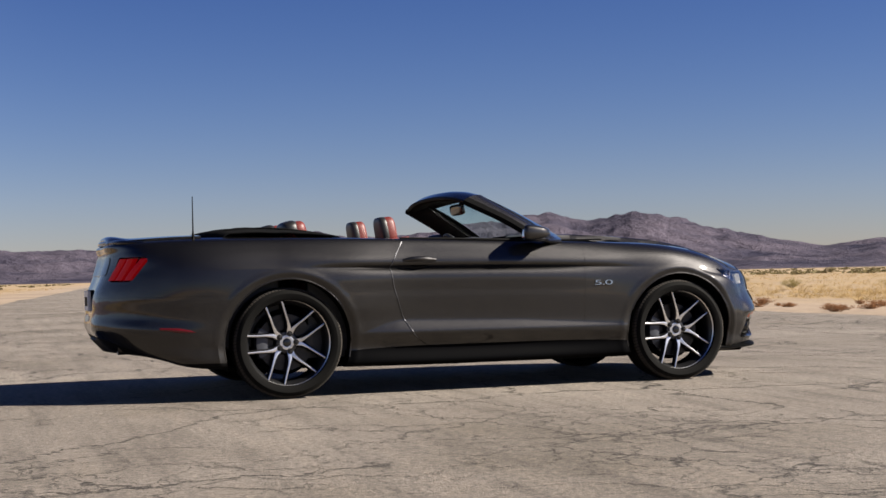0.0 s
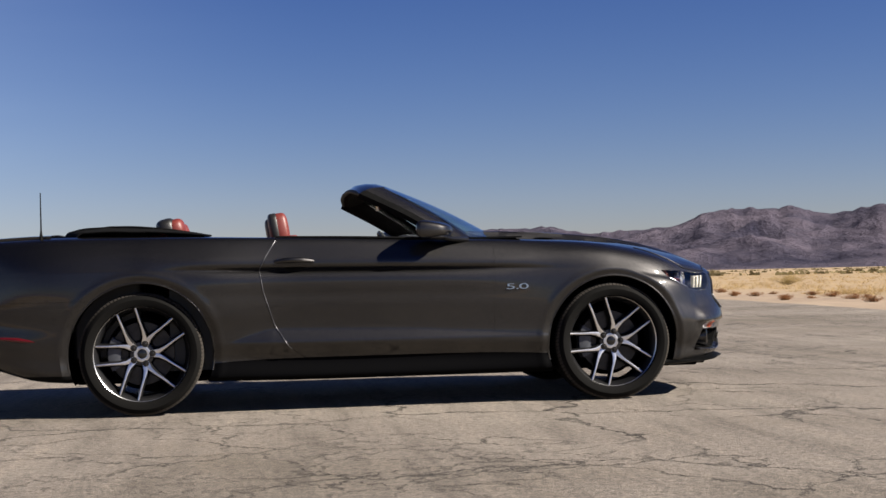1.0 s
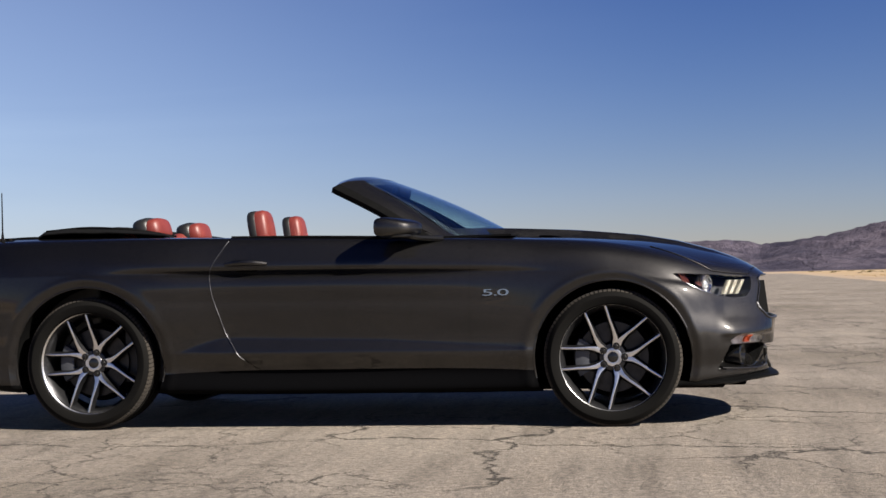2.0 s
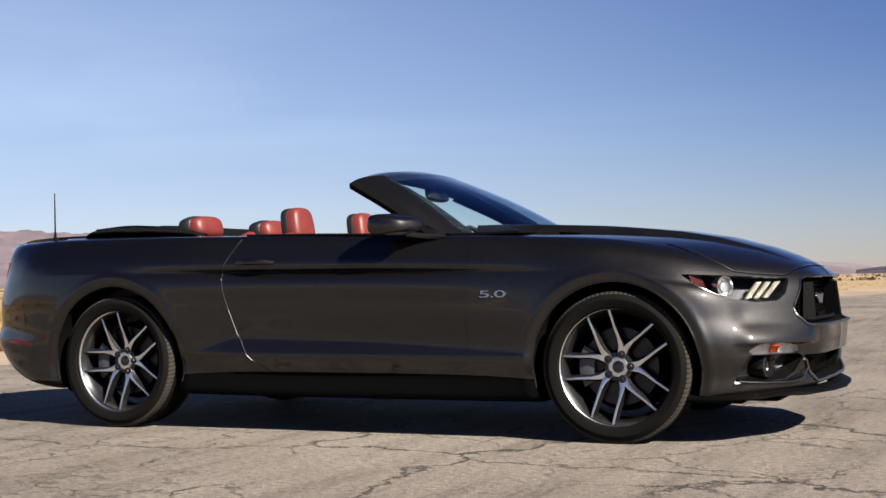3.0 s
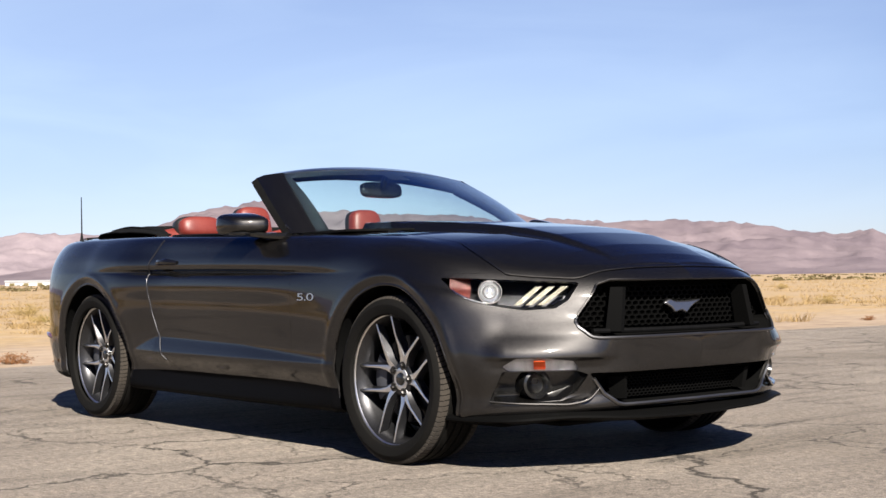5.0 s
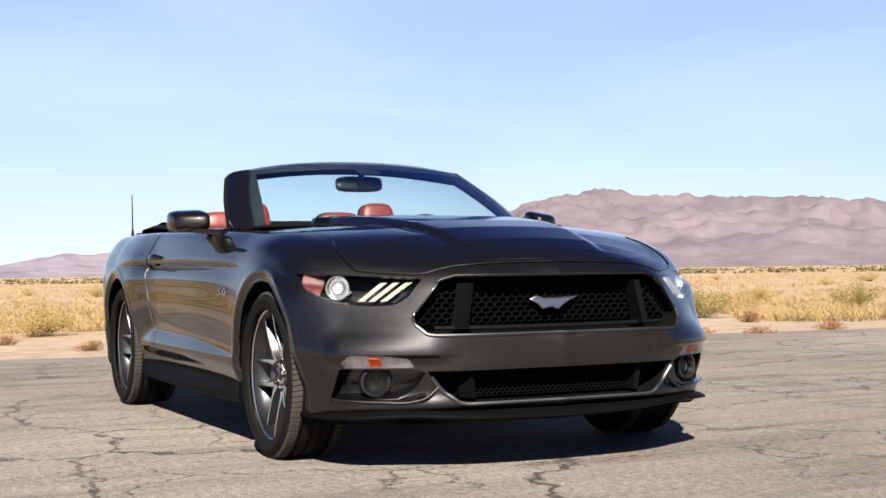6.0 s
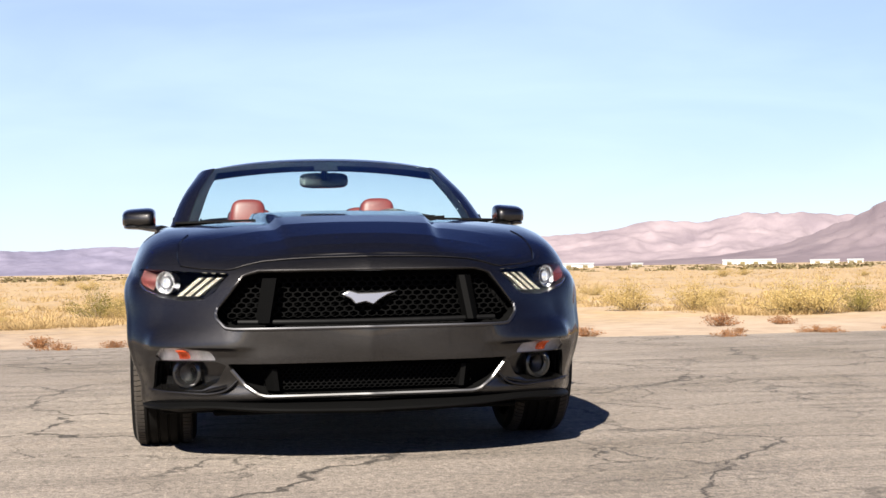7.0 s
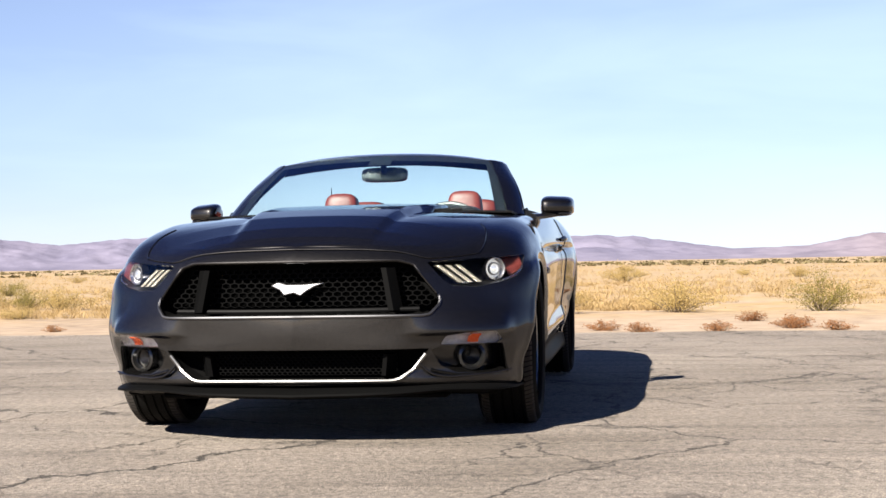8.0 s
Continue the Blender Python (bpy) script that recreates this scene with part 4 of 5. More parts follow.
part("inner_mirror", moved(pillow((.022, .130, .040), 10, 4), pose(.085, .0, 1.208, 0, -12, 0)), GLOSS_BLACK, car, "black rear-view mirror")
part("mirror_stalk", tube([(.10, 0, 1.22), (.135, 0, 1.285)], .017, 8), BLACK_TRIM, car)
for y0, y1 in ((-.62, -.16), (.05, .52)):
    part("wiper", joined(tube([(.80, y0, .958), (.835, (y0 + y1) / 2, .974), (.84, y1, .982)], .007, 6), tube([(.86, y0 + .08, .964), (.865, y1 - .05, .987)], .004, 6)), BLACK_TRIM, car)


# ---------------------------------------------------------------- door mirrors, handles, badge, aerial
def mirror_house(x, y, z):
    k = (x / .092 + 1) / 2
    out = (y / .088 + 1) / 2
    return (x + .335 - .055 * out - .02 * out * out, -(.957 + y * (1.0 - .12 * k)), 1.012 + z * (1.04 - .48 * k * k) * (1 - .12 * out) - .008 * k)
for f in (False, True):
    m = part("door_mirror", pillow((.092, .090, .057), 12, 4.2, mirror_house), PAINT, car, "grey door mirror", flip=f)
    part("mirror_glass", moved(pillow((.004, .066, .034), 8, 4), pose(.244, -.945, 1.008, 0, 8, 14)), CHROME, m, flip=f)
    part("mirror_foot", joined(tube([(.33, -.95, .968), (.40, -.89, .955), (.50, -.835, .948)], [.030, .028, .036], 8, squash=.55), moved(pillow((.06, .085, .012), 8, 3), pose(.30, -.945, .966, 0, 0, 25))), GLOSS_BLACK, m, "black mirror foot", flip=f)
    part("quarter_sail", prism([(.40, .95), (.50, .95), (.385, 1.01)], .012, lambda a, b, d: (a, -.785 + d, b)), GLOSS_BLACK, car, flip=f)
for d, f in zip(doors, (False, True)):
    # raised near-black pad, its colour stands for shade in the handle's hollow
    bowl = part("handle_bowl", moved(pillow((.085, .010, .030), 8, 2.6), pose(-.50, -.917, .832)), DARK_INSIDE, d, "near-black pad for the shade in the handle hollow", flip=f)
    part("handle", tube([(-.61, -.930, .844), (-.55, -.950, .850), (-.46, -.952, .850), (-.39, -.931, .844)], [.008, .013, .013, .008], 8, 4, squash=1.2), PAINT, d, flip=f)
    part("door_top_seal", tube([(-.60, -.835, .985), (-.2, -.84, .978), (.2, -.838, .966), (.46, -.822, .957)], .009, 6, 4), BLACK_TRIM, d, flip=f)


def writing(name, body, size, m, mat, parent, label=""):
    c = bpy.data.curves.new(name, "FONT")
    c.body, c.size, c.extrude, c.align_x, c.align_y = body, size, .004, "CENTER", "CENTER"
    c.space_character = .88
    tmp = bpy.data.objects.new(name, c)
    me = bpy.data.meshes.new_from_object(tmp)
    bpy.data.objects.remove(tmp)
    me.materials.clear()
    me.materials.append(mat)
    ob = new(name, me)
    ob.matrix_world = m
    ob.parent = parent
    ob["label"] = label
    return ob
writing("badge", "5.0", .046, pose(.78, -.9350, .673, 88, 0, 0) @ Matrix.Diagonal((2.8, 1, 1, 1)), CHROME, car, "chrome badge reading 5.0")
writing("badge", "5.0", .046, pose(.78, .9350, .673, 88, 0, 180) @ Matrix.Diagonal((2.8, 1, 1, 1)), CHROME, car, "chrome badge reading 5.0")
part("aerial", joined(tube([(-1.904, -.748, .985), (-1.904, -.748, 1.01), (-1.904, -.748, 1.05), (-1.905, -.749, 1.262)], [.016, .010, .0045, .0028], 8)), BLACK_TRIM, car, "thin black aerial mast")
both_sides("side_marker", joined(tube([(-2.13, -.868, .452), (-2.02, -.902, .442), (-1.92, -.916, .430)], [.008, .014, .012], 8, 4, squash=1.0)), RED_LENS, car, "red rear side marker")


# ---------------------------------------------------------------- nose: grille, intakes, lamps
def opening(sd):
    a = clip(clip(full, sd, True), lambda V: V[:, 0] - 1.2)
    return a
grille_patch = opening(sd_grille)
grille_patch = welded(joined(grille_patch, mirrored(grille_patch)))
part("grille_bay", recess(grille_patch, lambda p: (2.04 - .10 * p[1] ** 2, p[1] * .985, .62 + (p[2] - .62) * .95)), DARK_INSIDE, car, "black grille bay")
intake_patch = opening(sd_intake)
intake_patch = welded(joined(intake_patch, mirrored(intake_patch)))
part("intake_bay", recess(intake_patch, lambda p: (2.06 - .10 * p[1] ** 2, p[1] * .98, .32 + (p[2] - .32) * .9)), DARK_INSIDE, car, "black lower intake")
fog_patch = opening(sd_fog)
both_sides("fog_bay", recess(fog_patch, lambda p: (p[0] - .065, p[1] * .96, .335 + (p[2] - .335) * .92)), GLOSS_BLACK, car, "black fog lamp bay")


def honeycomb(inside, cell, x_at, bar, depth):
    """Hexagonal mesh bars where inside(y, z) holds."""
    V, F = [], []
    dy, dz = cell * 1.75, cell * .62
    for r in range(-40, 41):
        for c in range(-40, 41):
            y0, z0 = (c + .5 * (r % 2)) * dy, .62 + r * dz * 1.5
            if not inside(y0, z0):
                continue
            ring = [(y0 + dy / 2 * 1.0 * math.cos(radians(a)) / math.cos(radians(30)), z0 + dz * 1.0 * math.sin(radians(a)) / 1.0) for a in (30, 90, 150, 210, 270, 330)]
            n = len(V)
            for k in (1.0, 1.0 - bar):
                for d in (0.0, depth):
                    for y, z in ring:
                        yy, zz = y0 + (y - y0) * k, z0 + (z - z0) * k
                        V.append((x_at(yy) - d, yy, zz))
            for i in range(6):
                j = (i + 1) % 6
                F += [(n + i, n + j, n + 12 + j, n + 12 + i), (n + 12 + i, n + 12 + j, n + 18 + j, n + 18 + i)]
    return V, F
gs = lambda y, z: float(sd_poly(np.array([y]), np.array([z]), GRILLE_RING)[0])
part("grille_mesh", honeycomb(lambda y, z: gs(y, z) < -.022 and .545 < z < .70, .0205, lambda y: 2.078 - .12 * y * y, .17, .02), MESH_BLACK, car, "black honeycomb grille", smooth=False)
xs = lambda y, z: float(sd_poly(np.array([y]), np.array([z]), INTAKE_RING)[0])
part("intake_mesh", honeycomb(lambda y, z: xs(y, z) < -.02 and abs(y) < .40, .0125, lambda y: 2.10 - .12 * y * y, .20, .015), MESH_BLACK, car, "black honeycomb intake mesh", smooth=False)
for f in (False, True):
    part("grille_post", loft([[(x, -(y + w), z) for x, w in ((2.075, -.030), (2.145 + q, -.022), (2.150 + q, .0), (2.10, .03))] for y, z, q in ((.375, .705, -.012), (.39, .62, -.004), (.405, .535, .004))]), MESH_BLACK, car, "black grille post", flip=f)
    part("intake_post", loft([[(x, -(y + w), z) for x, w in ((2.05, -.03), (2.125 + q, -.018), (2.13 + q, .0), (2.08, .03))] for y, z, q in ((.375, .36, .01), (.365, .275, .0))]), MESH_BLACK, car, flip=f)
part("grille_sill", tube([(2.095, -.50, .538), (2.125, -.30, .536), (2.135, 0, .535), (2.125, .30, .536), (2.095, .50, .538)], .010, 8, 6), BLACK_TRIM, car)


def ring_of(sd):
    """The edge of an opening in the nose, as loose points on the right half."""
    V = clip(full, sd)[0]
    d = sd(np.array(V))
    return [V[i] for i in range(len(V)) if abs(d[i]) < 1e-6 and V[i][0] > 1.2]


lower = [p for p in ring_of(sd_grille) if p[2] < .60]
lower = sorted(lower + [(x, -y, z) for x, y, z in lower if abs(y) > 1e-4], key=lambda p: math.atan2(p[1], .75 - p[2]))
# highlight on the grille's lower bevel put into the tube's colour
part("grille_edge", tube([(x + .002, y, z) for x, y, z in lower], .0065, 6), EDGE_GLINT, car, "lower edge of the grille, highlight in its colour")
top = [p for p in ring_of(sd_grille) if p[2] >= .60]
top = sorted(top + [(x, -y, z) for x, y, z in top if abs(y) > 1e-4], key=lambda p: math.atan2(p[1], p[2] - .50))
part("grille_brow", tube([(x + .001, y, z) for x, y, z in top], .005, 6), PAINT, car)
trim = [p for p in ring_of(sd_intake) if p[2] < .365]
trim = sorted(trim + [(x, -y, z) for x, y, z in trim if abs(y) > 1e-4], key=lambda p: math.atan2(p[1], .55 - p[2]))
part("intake_trim", tube([(x + .003, y, z - .002) for x, y, z in trim], .0075, 6), SATIN, car, "satin silver strip round the lower intake")


# emblem as a plain bright swept shape
def emblem():
    shape = [(-.110, .022), (-.074, .044), (-.040, .030), (.030, .030), (.122, .036), (.080, .014), (.045, -.012), (.020, -.038), (-.010, -.022), (-.052, -.034), (-.070, -.004)]
    return prism(shape, .018, lambda a, b, d: (2.098 + d - b * .10, a * .98, .622 + b * .74))
part("emblem", emblem(), EMBLEM, car, "plain chrome emblem on the grille", smooth=True, bevel=.006)


def headlamp(f):
    patch = opening(sd_head)
    house = part("headlamp", recess(patch, lambda p: (p[0] - .085, p[1] * .90, .685 + (p[2] - .685) * .86)), LAMP_DARK, car, "slim headlamp with clear cover", flip=f)
    cov = part("cover", [patch[0], patch[1]], LENS, house, "clear lamp cover", thick=.004, flip=f)
    cov.visible_shadow = False
    P = np.array(patch[0])
    pp = P45(P)

    def at(p, z, d):
        """A point of the lamp's face at ordinate p and height z, d behind it."""
        k = np.argsort(np.hypot(pp - p, P[:, 2] - z))[:4]
        w = 1 / (np.hypot(pp[k] - p, P[k, 2] - z) + .002)
        q = (P[k, :2] * w[:, None]).sum(axis=0) / w.sum()
        off = (p - (q[0] + q[1]) / math.sqrt(2)) / math.sqrt(2)
        return (q[0] + off - d * .72, q[1] + off + d * .69, z)

    seat_m = Matrix.Translation(at(.738, .692, .018)) @ pose(0, 0, 0, 0, 0, 55) @ Matrix.Scale(1.14, 4)
    part("reflector_bowl", moved(lathe([(.018, .026), (.026, .018), (.034, .006), (.0385, -.004), (.0405, -.004), (.0405, .03)], 28), seat_m), REFLECTOR, house, "chrome reflector bowl", flip=f)
    part("projector", moved(lathe([(.0001, -.002), (.010, .0), (.018, .006), (.022, .014), (.022, .03)], 24), seat_m), HEAD_BALL, house, "bright round projector lens", flip=f)
    part("projector_ring", moved(lathe([(.0175, .008), (.020, .001), (.0235, .001), (.025, .012)], 24), seat_m), LAMP_METAL, house, flip=f)
    sub_patch = lambda a, b, g: clip(clip(g, lambda V: a - P45(V), True), lambda V: P45(V) - b, True)
    red = sub_patch(.58, .660, patch)
    red = [(x - d * .7, y + d * .7, .69 + (z - .69) * .92) for x, y, z, d in ((x, y, z, .006 + .55 * (max((x + y) / math.sqrt(2), .58) - .58)) for x, y, z in red[0])], red[1]
    part("amber_reflector", red, ORANGE_RED, house, "orange-red side reflector", flip=f, thick=.004)
    low = sorted([q for q in patch[0] if abs(float(sd_head(np.array([q]))[0])) < 1e-5 and q[2] < .70 and P45(np.array([q]))[0] < .74], key=lambda q: P45(np.array([q]))[0])
    part("lower_rim", tube([(x - .006, y + .006, z + .004) for x, y, z in low[::2]], 0.003, 6), REFLECTOR, house, "bright lower rim", flip=f)
    for k in range(3):
        lo, hi = .842 + .046 * k, .925 + .050 * k
        rings = []
        for t in (0, .25, .5, .75, 1):
            p, z = lo + (hi - lo) * t, .640 + .070 * t
            rings.append([at(p - .013, z, .016), at(p, z, .011), at(p + .013, z, .016), at(p + .010, z, .034), at(p - .010, z, .034)])
        part("day_lamp", loft(rings), DAY_BAR, house, "slanted warm white day lamp", flip=f)
    return house
for f in (False, True):
    headlamp(f)
turn_patch = opening(sd_turn)
for f in (False, True):
    lamp = part("turn_lamp", recess(turn_patch, lambda p: (p[0] - .022, p[1] * .98, p[2])), LAMP_WHITE, car, "turn lamp with orange and clear lens", flip=f)
    part("lens", turn_patch, LENS, lamp, thick=.004, flip=f)
    mid = clip(clip(turn_patch, lambda V: .908 - P45(V), True), lambda V: P45(V) - .945, True)
    part("amber_bulb", recess(([(x - .008, y + .008, .415 + (z - .415) * .55) for x, y, z in mid[0]], mid[1]), (-.006, .006, 0)), AMBER, lamp, "orange lamp glass", flip=f, thick=.004)
    fog = part("fog_lamp", moved(lathe([(.0001, -.020), (.020, -.018), (.034, -.008), (.038, .01)], 24), pose(1.965, -.688, .342, 0, 0, 72)), LENS, car, "round fog lamp in a black ring", flip=f)
    part("bezel", moved(lathe([(.036, -.010), (.046, -.030), (.056, -.026), (.060, .01), (.060, .05)], 24), pose(1.968, -.689, .342, 0, 0, 72)), GLOSS_BLACK, fog, "black ring", flip=f)
    part("reflector", moved(lathe([(.0001, .018), (.020, .012), (.036, -.006)], 24), pose(1.965, -.688, .342, 0, 0, 72)), STEEL, fog, flip=f)
    part("bay_shelf", ([(1.905, -.835, .274), (2.0, -.73, .274), (2.07, -.63, .276), (2.115, -.545, .296), (2.02, -.54, .34), (1.975, -.62, .305), (1.92, -.70, .298), (1.86, -.80, .294)], [(0, 1, 6, 7), (1, 2, 5, 6), (2, 3, 4, 5)]), PAINT, car, "grey shelf of the fog lamp bay", thick=.006, flip=f)
    part("bay_wing", tube([(1.885, -.845, .280), (1.96, -.775, .272), (2.03, -.685, .268), (2.085, -.60, .268), (2.115, -.545, .284), (2.128, -.50, .325)], [.004, .008, .009, .009, .008, .005], 10, 6, squash=.7), PAINT, car, "grey blade under the fog lamp", flip=f)


def splitter():
    path = spline([(1.62, .885, .205), (1.80, .855, .208), (1.955, .795, .212), (2.085, .60, .222), (2.165, .42, .214), (2.21, 0, .205)], 8)
    half = []
    for i, p in enumerate(path):
        t = path[min(i + 1, len(path) - 1)] - path[max(i - 1, 0)]
        n = np.array((t[1], -t[0], 0.0))
        n = -n / np.linalg.norm(n)
        k = min(1, i / 10)
        half.append([tuple(p + n * a + np.array((0, 0, b))) for a, b in ((-.06, .022), (-.004, .012), (.016 * k, .002), (.017 * k, -.006), (-.015, -.012), (-.08, -.026))])
    half = [[(x, -y, z) for x, y, z in r] for r in half]
    return loft(half + [[(x, -y, z) for x, y, z in r] for r in reversed(half[:-1])])
part("front_splitter", splitter(), MESH_BLACK, car, "black front splitter")
part("front_undertray", box(1.70, 2.02, -.60, .60, .175, .205), DARK_INSIDE, car, bevel=.015)

# ---------------------------------------------------------------- tail
def tail_x(y, z):
    V = np.array(full[0])
    V = V[V[:, 0] < -1.95]
    return float(V[np.argsort(np.hypot(-V[:, 1] - y, V[:, 2] - z))[:3], 0].mean())


tail_patch = clip(clip(full, sd_tail, True), lambda V: -(V[:, 0] + 1.9))
for f in (False, True):
    lamp = part("tail_lamp", recess(tail_patch, lambda p: (p[0] + .04, p[1] * .97, p[2])), GLOSS_BLACK, car, "tail lamp of three upright red bars", flip=f)
    for k in range(3):
        rings = []
        for z, lean in ((.752, -.034), (.80, -.012), (.84, .010), (.884, .030)):
            y = .588 + .070 * k + lean
            x = tail_x(y, z)
            rings.append([(x + a, -(y + b), z) for a, b in ((-.010, -.020), (.000, .004), (.022, .024), (.05, .02), (.03, -.02))])
        part("red_bar", loft(rings), TAIL_RED, lamp, flip=f)
    part("exhaust_tip", moved(lathe([(.032, .0), (.045, -.003), (.047, .004), (.045, .14), (.036, .14), (.034, .02)], 24), pose(-2.35, -.55, .338, 0, 0, -90)), STEEL, car, "round dark steel exhaust tip", flip=f)
panel = clip(full, lambda V: np.where(V[:, 0] < -2, np.maximum(-V[:, 1] - .47, np.abs(V[:, 2] - .84) - .055), 1.0), True)
panel = welded(joined(panel, mirrored(panel)))
part("tail_panel", ([(x - .004, y, z) for x, y, z in panel[0]], panel[1]), GLOSS_BLACK, car, "gloss black panel between the tail lamps", thick=.004)
part("diffuser", loft([[(x, y, z) for x, z in ((-2.44 + .22 * y * y, .40), (-2.475 + .30 * y * y, .375), (-2.40 + .36 * y * y, .295), (-2.1, .275), (-2.05, .38))] for y in np.linspace(-.60, .60, 17)]), BLACK_TRIM, car, "black rear diffuser")
plate = part("number_plate", box(-2.500, -2.480, -.155, .155, .56, .69), PLATE, car, "white number plate", bevel=.003)
for k in range(5):
    part("mark", box(-2.5015, -2.4998, -.11 + .05 * k - .014, -.11 + .05 * k + .014, .59, .65), BLACK_TRIM, plate)
part("plate_bracket", box(-2.480, -2.44, -.16, .16, .555, .695), BLACK_TRIM, car)


# ---------------------------------------------------------------- wheels
def tyre_geo(w):
    prof = [(.262, .5 * w - .020), (.268, .5 * w - .008), (.285, .5 * w - .001), (.305, .5 * w + .002), (.322, .5 * w - .006), (.333, .5 * w - .020), (.339, .5 * w - .038)]
    for k in range(4):
        c = (.5 - (k + 1) / 5) * (w - .05)
        prof += [(.342, c + .011), (.342, c + .006), (.335, c + .005), (.335, c - .005), (.342, c - .006), (.342, c - .011)]
    prof += [(r, -y) for r, y in reversed(prof[:7])]
    V, F = lathe([(r, -y) for r, y in prof], 96)
    return V, F
def tread_blocks(w):
    V, F = [], []
    for i in range(96):
        a = 2 * math.pi * i / 96
        for s in (-1, 1):
            y0, y1 = s * (w / 2 - .012), s * (w / 2 - .050)
            n = len(V)
            for da in (0.0, .050):
                for r, y in ((.328, y0), (.3383, y0 * .93), (.3423, y1), (.334, y1)):
                    V.append((r * math.cos(a + da + .02 * (y == y1)), y, r * math.sin(a + da + .02 * (y == y1))))
            F += [(n, n + 1, n + 5, n + 4), (n + 1, n + 2, n + 6, n + 5), (n + 2, n + 3, n + 7, n + 6), (n, n + 4, n + 7, n + 3), (n, n + 3, n + 2, n + 1), (n + 4, n + 5, n + 6, n + 7)]
    return V, F
def spoke_geo(side):
    """One arm of a split spoke, along +x from the hub; its pair is mirrored. The outer face is at -y."""
    line = [(.030, .021), (.060, .036), (.090, .0455), (.125, .049), (.180, .0495), (.256, .053)]
    wid = [.018, .0160, .0100, .0064, .0052, .0052]
    face = [-.050, -.056, -.062, -.068, -.074, -.078]
    rings = []
    for (x, z), w, y in zip(line, wid, face):
        z *= side
        rings.append([(x, y, z - w), (x, y - .002, z), (x, y, z + w), (x, y + .030, z + w * 1.9 + .005), (x, y + .05, z), (x, y + .030, z - w * 1.9 - .005)])
    return rings
def spoke_parts(side):
    rings = spoke_geo(side)
    V = [p for r in rings for p in r]
    n = 6
    top, rest = [], []
    for i in range(len(rings) - 1):
        for j in range(6):
            q = (i * n + j, (i + 1) * n + j, (i + 1) * n + (j + 1) % n, i * n + (j + 1) % n)
            (top if j in (0, 1) else rest).append(q)
    rest.append(tuple(range((len(rings) - 1) * n, len(rings) * n)))
    return V, top, rest


TYRE_W = {True: .255, False: .275}
def wheel(front):
    w = TYRE_W[front]
    rim = part("wheel", lathe([(.262, -.095), (.270, -.100), (.271, -.092), (.262, -.084), (.252, -.070), (.240, -.05), (.236, .06), (.262, .10), (.268, .11)], 72), RIM_DARK, car, "dark alloy wheel with split machined spokes")
    part("rim_edge", lathe([(.261, -.094), (.265, -.0985), (.2705, -.1005), (.2715, -.094)], 72), MACHINED, rim, "bright machined rim edge")
    tyre = part("tyre", tyre_geo(w), RUBBER, rim, "black low-profile tyre", angle=30)
    tagged(part("tread", tread_blocks(w), DUSTY_RUBBER, rim, angle=30), kind="stuff")
    part("hub", lathe([(.0001, -.048), (.030, -.054), (.050, -.054), (.066, -.050), (.074, -.02), (.07, .05), (.0001, .05)], 40), RIM_DARK, rim)
    part("hub_face", lathe([(.026, -.050), (.027, -.0565), (.036, -.0578), (.045, -.0560), (.048, -.046)], 40), MACHINED, rim, "machined hub face")
    part("centre_cap", lathe([(.0001, -.064), (.018, -.064), (.025, -.061), (.027, -.045)], 32), GLOSS_BLACK, rim, "black centre cap")
    for k in range(5):
        turn = pose(0, 0, 0, 0, -(37 + 72 * k), 0)
        for s in (1, -1):
            V, topf, restf = spoke_parts(s)
            part("spoke", moved((V, restf), turn), RIM_DARK, rim, angle=40)
            part("spoke_face", moved((V, topf), turn), MACHINED, rim, "machined spoke face", angle=40)
        nut = pose(0, 0, 0, 0, -(1 + 72 * k), 0) @ Matrix.Translation((.057, -.058, 0))
        part("nut_well", moved(lathe([(.001, -.0012), (.0180, -.0016), (.0188, .01)], 16), nut), GLOSS_BLACK, rim)
        part("lug_nut", moved(lathe([(.0001, -.014), (.0078, -.013), (.0108, -.008), (.0112, .006)], 6), nut), STEEL, rim, smooth=False)
    part("brake_disc", lathe([(.07, -.012), (.176, -.012), (.178, .0), (.178, .016), (.07, .016)], 64), STEEL, rim, "steel brake disc")
    part("disc_bell", lathe([(.0001, -.03), (.075, -.03), (.08, .0)], 40), DARK_INSIDE, rim)
    V = []
    for i in range(15):
        a = radians(150 + 60 * i / 14)
        for r, y in ((.118, -.038), (.150, -.046), (.188, -.040), (.196, -.005), (.190, .05), (.118, .05)):
            V.append((r * math.cos(a), y, r * math.sin(a)))
    caliper = V, grid_faces(15, 6, closed_v=True) + [tuple(range(6)), tuple(reversed(range(84, 90)))]
    part("caliper", caliper, CALIPER, rim, "grey brake caliper", angle=30)
    part("dust_shield", lathe([(.05, .03), (.20, .035), (.205, .05)], 40), DARK_INSIDE, rim)
    return rim
FACE_OUT = {True: .800, False: .808}
for front, hub in ((True, FRONT_HUB), (False, REAR_HUB)):
    z = hub[1] + .003
    a = wheel(front)
    a.matrix_basis = pose(hub[0], -FACE_OUT[front], z)
    copy_thing(a, pose(hub[0], FACE_OUT[front], z, 0, 0, 180))


